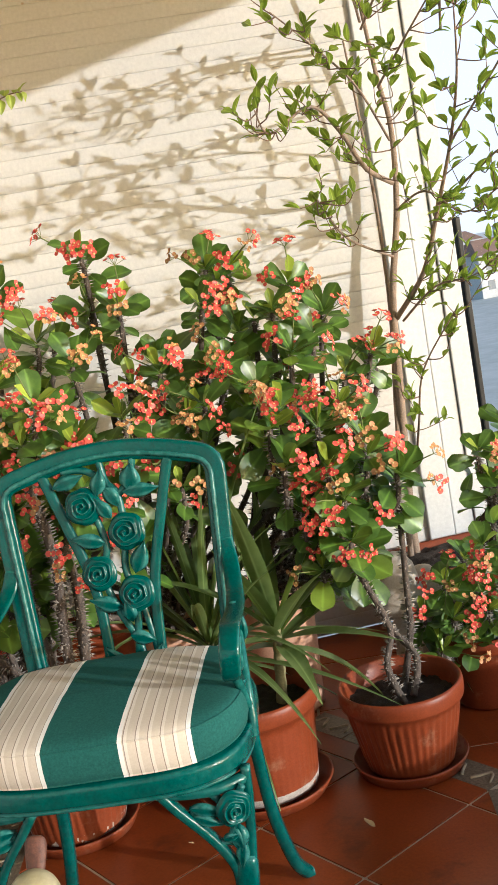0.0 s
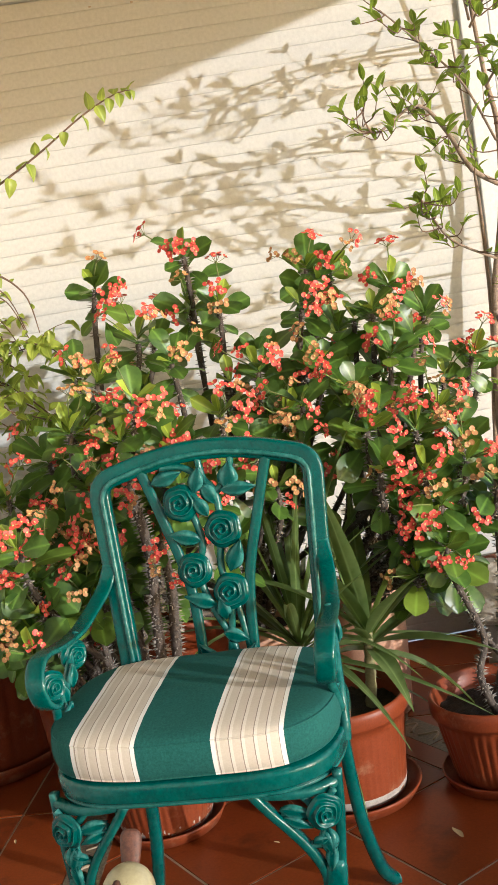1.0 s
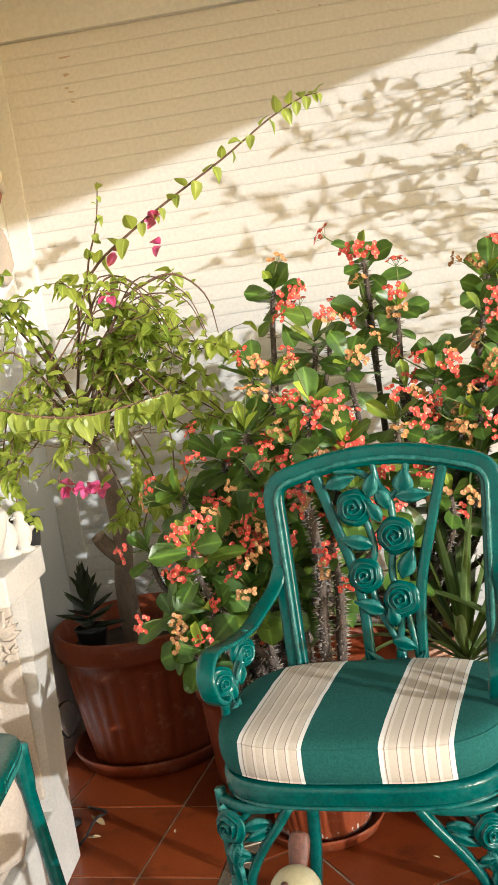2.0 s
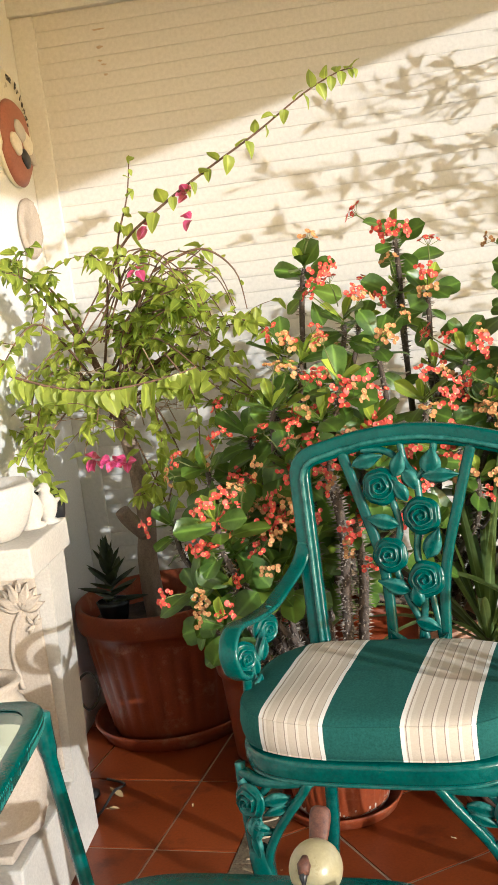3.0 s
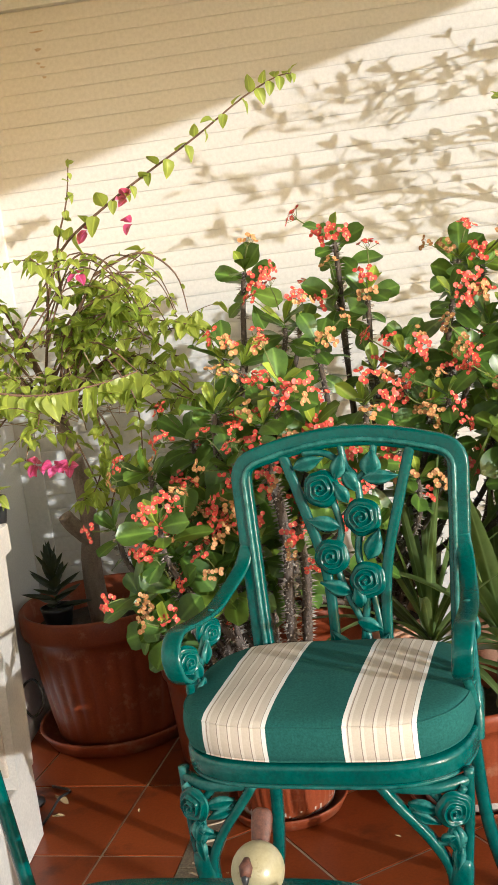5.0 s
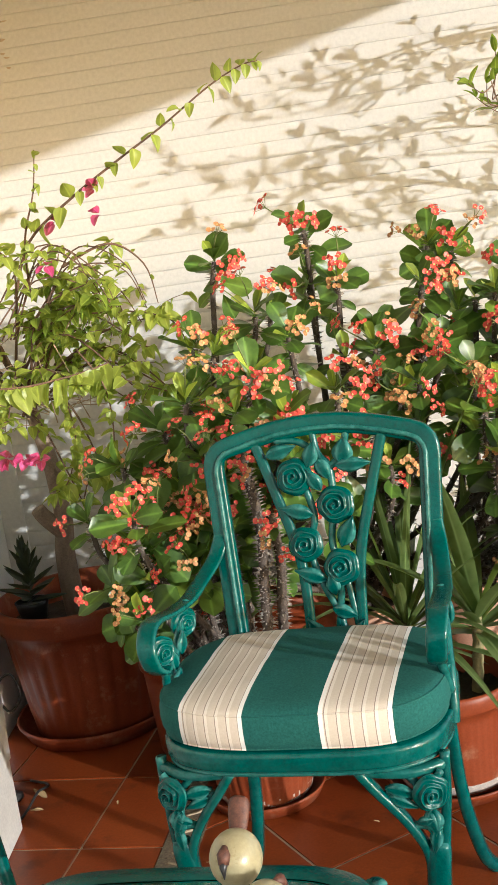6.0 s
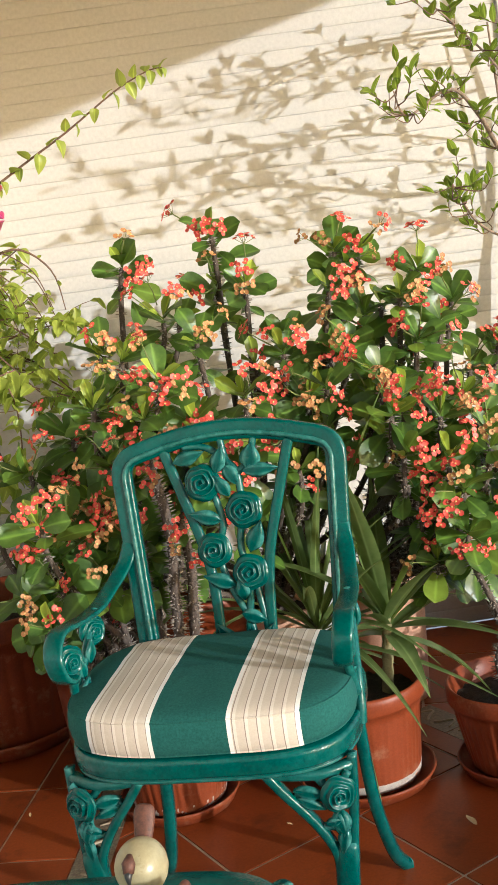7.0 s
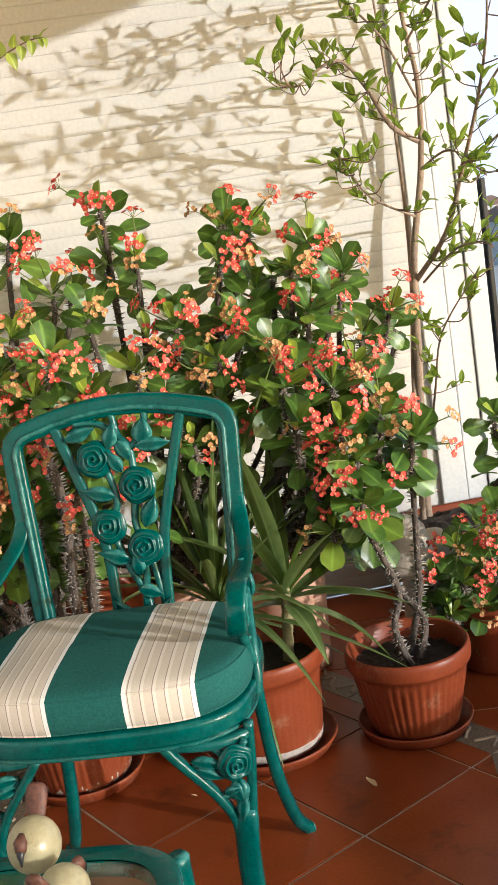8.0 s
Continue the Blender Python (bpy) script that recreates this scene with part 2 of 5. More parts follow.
def shutter():
    ob = thing("shutter", Matrix.Identity(4), "cream roller shutter of narrow horizontal slats, pulled right down", "shutter", kind="structure")
    bm = bmesh.new()
    prof = [(0.005, 0.0), (0.0004, 0.0003), (0.0, 0.0014), (-0.0002, 0.012), (-0.00025, 0.021), (-0.0002, 0.034), (0.0, 0.0448), (0.0004, 0.0459), (0.005, 0.0462)]
    x0, x1 = LEFT_X + 0.07, 0.957
    a = [bm.verts.new((x0, y, z)) for y, z in prof]
    b = [bm.verts.new((x1, y, z)) for y, z in prof]
    for i in range(len(prof) - 1):
        bm.faces.new((a[i], b[i], b[i + 1], a[i + 1]))
    me = mesh_of(bm, "slat", (SHUTTER,))
    rnd = random.Random(5)
    n = int(LINTEL / PITCH)
    for k in range(n):
        s = new("slat", me)
        s.parent = ob
        s.location = (0, WALL_Y + rnd.uniform(-0.0002, 0.0002), LINTEL - (k + 1) * PITCH)
    bm = bmesh.new()
    box(bm, x0, x1, WALL_Y + 0.011, WALL_Y + 0.03, 0.0, LINTEL)
    part("backing", bm, FRAME, ob, smooth=False)
    # chipped, rusty spots near the top
    for x, z, w, h in ((-0.742, 2.025, 0.020, 0.003), (-0.744, 1.975, 0.010, 0.004), (-0.748, 1.937, 0.007, 0.003), (-0.738, 1.925, 0.008, 0.003), (-0.737, 1.896, 0.006, 0.004), (0.02, 2.045, 0.004, 0.004), (-0.10, 2.05, 0.004, 0.003)):
        outl = [(x + w * math.cos(a) * (1 + 0.3 * math.sin(3 * a + x * 50)), z + h * math.sin(a) * (1 + 0.25 * math.cos(2 * a + z * 40))) for a in [2 * math.pi * k / 14 for k in range(14)]]
        b = bmesh.new()
        b.faces.new([b.verts.new((px, WALL_Y - 0.0032, pz)) for px, pz in outl])
        part("rust_spot", b, CHIP, ob, smooth=False)


shutter()
bm = bmesh.new()
box(bm, LEFT_X, LEFT_X + 0.07, WALL_Y - 0.012, WALL_Y + 0.03, 0.0, LINTEL, 0.003)
structure("trim_1", bm, FRAME, "cream painted guide rail beside the shutter", "trim")
bm = bmesh.new()
box(bm, LEFT_X - 0.15, 1.25, WALL_Y - 0.03, WALL_Y + 0.15, LINTEL, 2.62, 0.004)
structure("lintel", bm, FRAME, "cream shutter box over the slats", "lintel")
bm = bmesh.new()
box(bm, LEFT_X - 0.15, LEFT_X, -2.2, WALL_Y + 0.15, -0.1, 2.62)
structure("wall_west", bm, PLASTER, "white rendered terrace wall", "wall")
# nothing is known on this side: an assumed wall, low for sky fill
bm = bmesh.new()
box(bm, LEFT_X - 0.15, 2.6, -2.35, -2.2, -0.1, 0.95)
structure("wall_south", bm, PLASTER, "unseen white rendered parapet, kept low to let sky light in", "parapet")
# ribbed frame boards between the shutter and the glazing
for k, (xa, xb, dy) in enumerate(((0.957, 1.040, -0.015), (1.046, 1.112, -0.004), (1.115, 1.178, -0.012))):
    bm = bmesh.new()
    box(bm, xa, xb, WALL_Y + dy, WALL_Y + 0.05, -0.02, LINTEL, 0.003)
    structure("trim_%d" % (k + 2), bm, WHITE, "white lacquered upright frame board", "trim")
bm = bmesh.new()
box(bm, 1.040, 1.046, WALL_Y + 0.012, WALL_Y + 0.05, -0.02, LINTEL)
structure("trim_5", bm, BLACK, "black rubber seal between frame boards", "trim")
bm = bmesh.new()
box(bm, 1.186, 1.202, WALL_Y - 0.02, WALL_Y + 0.04, -0.02, 1.24, 0.003)
structure("trim_6", bm, BLACK, "black metal upright at the glazing", "trim")
glass, gnt, gb = material("window_glass", 0.02)
gb.inputs["Transmission Weight"].default_value = 1.0
gb.inputs["IOR"].default_value = 1.05
gb.inputs["Base Color"].default_value = (1, 1, 1, 1)
bm = bmesh.new()
box(bm, 1.21, 1.95, WALL_Y + 0.01, WALL_Y + 0.016, 0.0, LINTEL)
pane = structure("window_1", bm, glass, "clear glass pane with a view outside", "window")
pane.visible_shadow = False
# an added parapet out of view; its height sets where sun meets the floor
bm = bmesh.new()
box(bm, 1.90, 2.02, -2.2, WALL_Y, -0.1, 0.40, 0.01)
structure("wall_east", bm, PLASTER, "low white rendered parapet, unseen, added to shade the floor", "parapet")
# an unseen roof and its east beam, added to cast the shutter's slanted shade
bm = bmesh.new()
box(bm, LEFT_X - 0.15, 1.93, -2.35, WALL_Y + 0.15, 2.62, 2.76)
structure("ceiling", bm, PLASTER, "white rendered terrace ceiling, unseen, added to shade the corner", "ceiling")
bm = bmesh.new()
box(bm, 1.85, 1.99, -2.35, WALL_Y + 0.15, 2.30, 2.619, 0.004)
structure("beam", bm, FRAME, "unseen cream beam, added to cast the shade edge on the shutter", "beam")


# ---- floor ----
def clip_poly(poly, planes):
    """Cuts a convex outline by half planes (point, inward normal)."""
    for (px, py), (nx, ny) in planes:
        out = []
        for i in range(len(poly)):
            a, b = poly[i], poly[(i + 1) % len(poly)]
            da = (a[0] - px) * nx + (a[1] - py) * ny
            db = (b[0] - px) * nx + (b[1] - py) * ny
            if da >= 0:
                out.append(a)
            if (da >= 0) != (db >= 0):
                t = da / (da - db)
                out.append((a[0] + (b[0] - a[0]) * t, a[1] + (b[1] - a[1]) * t))
        poly = out
        if len(poly) < 3:
            return []
    return poly


def area(poly):
    return 0.5 * abs(sum(poly[i][0] * poly[(i + 1) % len(poly)][1] - poly[(i + 1) % len(poly)][0] * poly[i][1] for i in range(len(poly))))


def inward(a, b):
    """The half plane to the left of the way from a to b."""
    return (a, (-(b[1] - a[1]), b[0] - a[0]))


def outward(a, b):
    return (a, (b[1] - a[1], -(b[0] - a[0])))


bm = bmesh.new()
box(bm, LEFT_X, 2.6, -2.2, WALL_Y, -0.12, -0.003)
floor = structure("floor", bm, GROUT, "terracotta tile floor with pale grout lines", "floor")
SIDE = 0.327
# the bounds of the diagonal field: west strip, north strip, east strip
WA, WB = (-0.50, 1.2), (-0.33, 2.62)
NA, NB = (0.36, 2.66), (0.675, 2.12)
EA, EB = (0.675, 2.12), (0.50, 1.2)


def lay(angle, origin, planes, x0, x1, y0, y1):
    c, s = math.cos(radians(angle)), math.sin(radians(angle))
    rnd = random.Random(3)
    g = 0.0038
    for i in range(-16, 17):
        for j in range(-16, 17):
            cx, cy = origin[0] + SIDE * (i * c - j * s), origin[1] + SIDE * (i * s + j * c)
            quad = [(cx + c * u - s * v, cy + s * u + c * v) for u, v in ((g, g), (SIDE - g, g), (SIDE - g, SIDE - g), (g, SIDE - g))]
            room = [((x0, 0), (1, 0)), ((x1, 0), (-1, 0)), ((0, y0), (0, 1)), ((0, y1), (0, -1))]
            poly = clip_poly(quad, planes + room)
            if poly and area(poly) > 0.0015:
                b = prism(bmesh.new(), poly, -0.010, rnd.uniform(-0.0006, 0.0006))
                part("tile", b, TILE, floor, smooth=False)


def strip(a, b, width=0.085):
    """A row of patterned border tiles from a to b, on the right of that way."""
    d = Vector((b[0] - a[0], b[1] - a[1]))
    n = Vector((d.y, -d.x)).normalized()
    k = max(1, round(d.length / 0.165))
    for i in range(k):
        p, q = Vector(a) + d * (i / k), Vector(a) + d * ((i + 1) / k)
        e = d.normalized() * 0.002
        poly = [p + e, q - e, q - e + n * width, p + e + n * width]
        m = prism(bmesh.new(), [tuple(v) for v in reversed(poly)], -0.010, 0.001)
        # a raised scroll on every border tile
        mid = (p + q) / 2 + n * width / 2
        rel = bmesh.new()
        for sgn in (-1, 1):
            pts = [Vector((mid.x, mid.y, 0.0012)) + Vector((*(d.normalized() * (sgn * (0.012 + 0.05 * t)) + n * (0.022 * math.cos(5.5 * t))), 0)) for t in (0, 0.25, 0.5, 0.75, 1.0)]
            tube(rel, spline(pts, 3), (0.005, 0.003), 5)
        part("border_tile", m, DECOR, floor, smooth=False)
        part("scroll", rel, SCROLL, floor)


lay(30.5, (0.170, 2.20), [inward(WB, WA), inward(NB, NA), inward(EB, EA)], -0.6, 0.8, 0.3, 2.75)
wo = (WA[0] - 0.088, WA[1]), (WB[0] - 0.088, WB[1])
lay(-10.0, (-0.660, 2.240), [inward(wo[0], wo[1])], LEFT_X + 0.002, 0.3, 0.3, WALL_Y - 0.002)
lay(-10.0, (-0.660, 2.240), [outward(EB, EA), outward((EA[0] + 0.09, 0), (EA[0] + 0.09, 3))], 0.3, 2.0, 0.3, WALL_Y - 0.002)
lay(-10.0, (-0.660, 2.240), [outward(NB, NA), outward((-0.33, 0), (-0.33, 3)), ((0.765, 0), (-1, 0))], -0.33, 0.765, 2.2, WALL_Y - 0.002)
strip(WB, WA)
strip(NA, NB, -0.085)
strip(EA, EB, -0.085)
# ---- outside ----
bm = bmesh.new()
box(bm, 4, 900, 5, 1200, -12.1, -12.0)
# ground, render and window colours are paled to hold the distance haze
FAR = surface("distant_ground", (0.36, 0.38, 0.36), (0.50, 0.51, 0.50), 0.9, 0.05, 0.6, 0.0)
structure("ground", bm, FAR, "distant ground and road below the terrace", "ground")
HOUSE = surface("distant_render", (0.42, 0.43, 0.44), (0.52, 0.52, 0.52), 0.9, 0.3, 3, 0.0)
ROOF = surface("distant_roof", (0.20, 0.12, 0.09), (0.28, 0.17, 0.12), 0.9, 0.4, 3, 0.0)
PANE = surface("distant_window", (0.16, 0.18, 0.20), (0.22, 0.24, 0.26), 0.2, 1, 3, 0.0)


def house(x, y, w, d, h, yaw):
    ob = thing("house", pose(x, y, -12, 0, 0, yaw), "distant rendered house with a tiled roof, paled as by haze", "house", "distant houses")
    part("wall", box(bmesh.new(), -w / 2, w / 2, -d / 2, d / 2, 0, h), HOUSE, ob, smooth=False)
    b = bmesh.new()
    lo = [b.verts.new(v) for v in ((-w / 2 - .4, -d / 2 - .4, h), (w / 2 + .4, -d / 2 - .4, h), (w / 2 + .4, d / 2 + .4, h), (-w / 2 - .4, d / 2 + .4, h))]
    hi = [b.verts.new(v) for v in ((-w / 2 + 2, 0, h + 2.2), (w / 2 - 2, 0, h + 2.2))]
    b.faces.new(list(reversed(lo)))
    b.faces.new((lo[0], lo[1], hi[1], hi[0]))
    b.faces.new((lo[1], lo[2], hi[1]))
    b.faces.new((lo[2], lo[3], hi[0], hi[1]))
    b.faces.new((lo[3], lo[0], hi[0]))
    part("roof", b, ROOF, ob, smooth=False)
    for i in range(4):
        for j in range(2):
            xx = -w / 2 + w * (i + 0.5) / 4
            part("window", box(bmesh.new(), xx - .6, xx + .6, -d / 2 - .05, -d / 2 + .05, 1.2 + 3 * j, 2.6 + 3 * j), PANE, ob, smooth=False)


for hx, hy, hw, hd, hh, yaw in ((38, 95, 14, 10, 6.5, 10), (60, 120, 16, 10, 7, -15), (72, 165, 18, 12, 8, 5), (95, 190, 16, 12, 7, 20), (52, 150, 15, 10, 6.5, 0)):
    house(hx * 1.7, hy * 1.7, hw, hd, hh, yaw)
# a glowing board stands in for the bright sky behind the glass
HAZE, hnt, hb = material("hazy_sky", 1.0)
hb.inputs["Base Color"].default_value = (0, 0, 0, 1)
hb.inputs["Emission Color"].default_value = (0.86, 0.90, 1.0, 1)
hb.inputs["Emission Strength"].default_value = 0.62
bm = bmesh.new()
box(bm, 60, 700, 600, 601, -12, 420)
structure("backdrop", bm, HAZE, "pale hazy morning sky in the distance", "sky")


# ---- cast metal garden chair ----
def outline(hx, hy, cy, n=64, e=3.6):
    out = []
    for i in range(n):
        a = 2 * math.pi * i / n
        c, s = math.cos(a), math.sin(a)
        out.append((math.copysign(abs(c) ** (2 / e), c) * hx, cy + math.copysign(abs(s) ** (2 / e), s) * hy))
    return out


def rings(bm, loops, close_top=True, close_bottom=True):
    vs = [[bm.verts.new(p) for p in loop] for loop in loops]
    n = len(vs[0])
    for a, b in zip(vs, vs[1:]):
        for j in range(n):
            bm.faces.new((a[j], a[(j + 1) % n], b[(j + 1) % n], b[j]))
    if close_top:
        bm.faces.new(vs[-1])
    if close_bottom:
        bm.faces.new(list(reversed(vs[0])))
    return bm


def rose(bm, m, r):
    """A cast rose in one relief: overlapping petals that step down from a coiled heart, facing -y of m."""
    na, nr = 60, 26
    rows = []
    for i in range(nr + 1):
        q = i / nr
        row = []
        for j in range(na):
            a = 2 * math.pi * j / na
            edge = 1.0 + 0.07 * abs(math.sin(2.5 * a + 0.4)) - 0.04
            # the petal edges: a spiral in the heart that breaks into lobes further out
            ph = q * 3.4 - a / (2 * math.pi) + 0.30 * q * abs(math.sin(2.0 * a + 2.2 * q + 0.6))
            saw = ph - math.floor(ph)
            lip = saw ** 1.6 if saw < 0.86 else (1 - saw) / 0.14 * 0.86 ** 1.6
            h = r * (0.38 * (1 - q * q) + 0.30 * lip * min(1.0, 3.0 * (1.02 - q)))
            x, z = r * q * edge * math.cos(a), r * q * edge * math.sin(a)
            row.append(bm.verts.new(m @ Vector((x, -h - 0.10 * r, z))))
        rows.append(row)
    back = [bm.verts.new(m @ Vector((r * 0.94 * math.cos(2 * math.pi * j / na), 0.12 * r, r * 0.94 * math.sin(2 * math.pi * j / na)))) for j in range(na)]
    rows.append(back)
    bmesh.ops.remove_doubles(bm, verts=rows[0], dist=1e-6)
    mid = rows[0][0]
    for j in range(na):
        k = (j + 1) % na
        bm.faces.new((mid, rows[1][j], rows[1][k]))
        for c, d in zip(rows[1:], rows[2:]):
            bm.faces.new((c[j], d[j], d[k], c[k]))
    bm.faces.new(list(reversed(back)))
    return bm


def cast_leaf(bm, p, angle, length, width, m=Matrix.Identity(4), thick=0.006):
    """A pointed cast leaf in the xz plane of m, growing from p at that angle, with a raised midrib."""
    c, s = math.cos(radians(angle)), math.sin(radians(angle))
    n = 8
    row = []
    for i in range(n + 1):
        t = i / n
        w = width / 2 * math.sin(math.pi * min(t * 1.02, 1) ** 0.8) ** 0.9 if 0 < t < 1 else 0.0005
        line = []
        for u, h in ((-1, 0.2), (-0.5, 0.9), (0, 0.45), (0.5, 0.9), (1, 0.2)):
            x = length * t
            y = u * w
            line.append(bm.verts.new(m @ Vector((p[0] + c * x - s * y, p[1] - thick * h - 0.004 * math.sin(math.pi * t), p[2] + s * x + c * y))))
        line.append(bm.verts.new(m @ Vector((p[0] + c * length * t, p[1] + thick * 0.6, p[2] + s * length * t))))
        row.append(line)
    for a, b in zip(row, row[1:]):
        for j in range(6):
            k = (j + 1) % 6
            bm.faces.new((a[j], b[j], b[k], a[k]))
    return bm


CHAIR = thing("garden_chair", pose(-0.105, 1.604, 0, 0, 0, -12.5), "green enamelled cast metal armchair with rose pattern, standing on tiles", "chair")


def by(z):
    return 0.39 + (z - 0.485) * 0.17


def B(x, z, dy=0.0):
    return Vector((x, by(z) + dy, z))


def corner_path(pts, r=0.035):
    """Straight runs with rounded corners."""
    out = [Vector(pts[0])]
    for a, b, c in zip(pts, pts[1:], pts[2:]):
        a, b, c = Vector(a), Vector(b), Vector(c)
        p, q = b + (a - b).normalized() * r, b + (c - b).normalized() * r
        for k in range(6):
            t = k / 5
            out.append(p * (1 - t) ** 2 + b * 2 * t * (1 - t) + q * t * t)
    return out + [Vector(pts[-1])]


# seat
bm = bmesh.new()
loops = []
for dx, z in ((-0.014, 0.444), (-0.002, 0.445), (0.001, 0.4475), (0.0012, 0.4515), (-0.0012, 0.4525), (-0.0012, 0.4535), (0.002, 0.4550), (0.0035, 0.458), (0.0035, 0.478), (0.002, 0.4835), (-0.002, 0.4862), (-0.03, 0.487)):
    loops.append([(x - 0.010, y, z) for x, y in outline(0.245 + dx, 0.212 + dx, 0.192)])
rings(bm, loops)
part("seat_frame", bm, GREEN, CHAIR)
# backrest: frame, two bars, rose spray
bm = bmesh.new()
arch = [B(-0.215 + 0.43 * t, 0.888 + 0.038 * math.sin(math.pi * t)) for t in [k / 10 for k in range(11)]]
side = corner_path([B(-0.189, 0.44), arch[0], arch[2]], 0.036)
path = [B(-0.189 - 0.023 * k / 6, 0.44 + 0.40 * k / 6) for k in range(6)] + side[1:-1] + arch[2:9] + [Vector((-p.x, p.y, p.z)) for p in reversed(side[1:-1])] + [B(0.189 + 0.023 * k / 6, 0.44 + 0.40 * k / 6) for k in reversed(range(6))]
tube(bm, path, [0.0205] * len(path), 20, ((0, 1, 0), 0.55), square=4.5)
BACK = part("back_frame", bm, GREEN, CHAIR)
bm = bmesh.new()
path2 = [p + Vector((0, -0.0115, 0)) for p in path]
tube(bm, [Vector((p.x * 0.965, p.y, p.z - 0.006 * (1 if p.z > 0.86 else 0))) for p in path2], [0.0055] * len(path2), 6)
part("back_moulding", bm, GREEN, BACK)
for top, bot, bow in ((-0.128, -0.047, 0.012), (0.128, 0.052, -0.008)):
    bm = bmesh.new()
    p = spline([B(top, 0.905), B(top * 0.82 + bow, 0.80), B(bot * 1.25 + bow * 0.4, 0.66), B(bot, 0.47)], 8)
    tube(bm, p, [0.0105] * len(p), 12, ((0, 1, 0), 0.75), square=3.0)
    part("back_bar", bm, GREEN, CHAIR)
ROSES = ((-0.050, 0.829, 0.034), (0.026, 0.771, 0.034), (-0.040, 0.699, 0.032), (0.026, 0.652, 0.033))
tiltm = Matrix.Rotation(math.atan(-0.17), 4, "X")
for x, z, r in ROSES:
    bm = bmesh.new()
    rose(bm, Matrix.Translation(B(x, z, -0.006)) @ tiltm @ Matrix.Rotation(x * 40, 4, "Y"), r * 1.07)
    part("cast_rose", bm, GREEN, CHAIR, "green cast rose in relief")
for pts in ([(0.0, 0.47), (0.012, 0.56), (0.022, 0.64), (0.01, 0.70), (0.02, 0.77), (0.018, 0.84), (-0.002, 0.87), (-0.01, 0.915)],
            [(0.03, 0.48), (0.012, 0.56), (-0.015, 0.62), (-0.035, 0.69), (-0.02, 0.75), (-0.04, 0.83)],
            [(0.018, 0.84), (0.045, 0.865), (0.058, 0.91)], [(-0.002, 0.87), (-0.04, 0.895), (-0.085, 0.90)], [(0.05, 0.48), (0.045, 0.55), (0.03, 0.64)]):
    bm = bmesh.new()
    p = spline([B(x, z) for x, z in pts], 5)
    tube(bm, p, [0.0074] * len(p), 8)
    part("cast_stem", bm, GREEN, CHAIR)
for x, z, ang, L, w in ((-0.105, 0.872, 15, 0.065, 0.03), (-0.022, 0.845, 72, 0.055, 0.03), (0.045, 0.845, 80, 0.055, 0.04), (0.03, 0.845, 0, 0.07, 0.03),
                        (-0.005, 0.86, -60, 0.05, 0.03), (-0.02, 0.755, 165, 0.065, 0.032), (0.03, 0.69, 65, 0.065, 0.034), (-0.005, 0.63, 160, 0.065, 0.032),
                        (0.01, 0.60, 100, 0.045, 0.028), (0.0, 0.575, -20, 0.05, 0.03), (-0.015, 0.51, 125, 0.06, 0.032), (0.03, 0.50, 60, 0.06, 0.03),
                        (-0.01, 0.50, 60, 0.05, 0.026), (0.0, 0.80, 120, 0.05, 0.028)):
    bm = bmesh.new()
    cast_leaf(bm, tuple(B(x, z, -0.005)), ang, L * 1.02, w * 1.05, thick=0.009)
    part("cast_leaf", bm, GREEN, CHAIR)


def F(x):
    """Across the chair's front, which stands a little off its back."""
    return sx * (x - 0.005) - 0.013


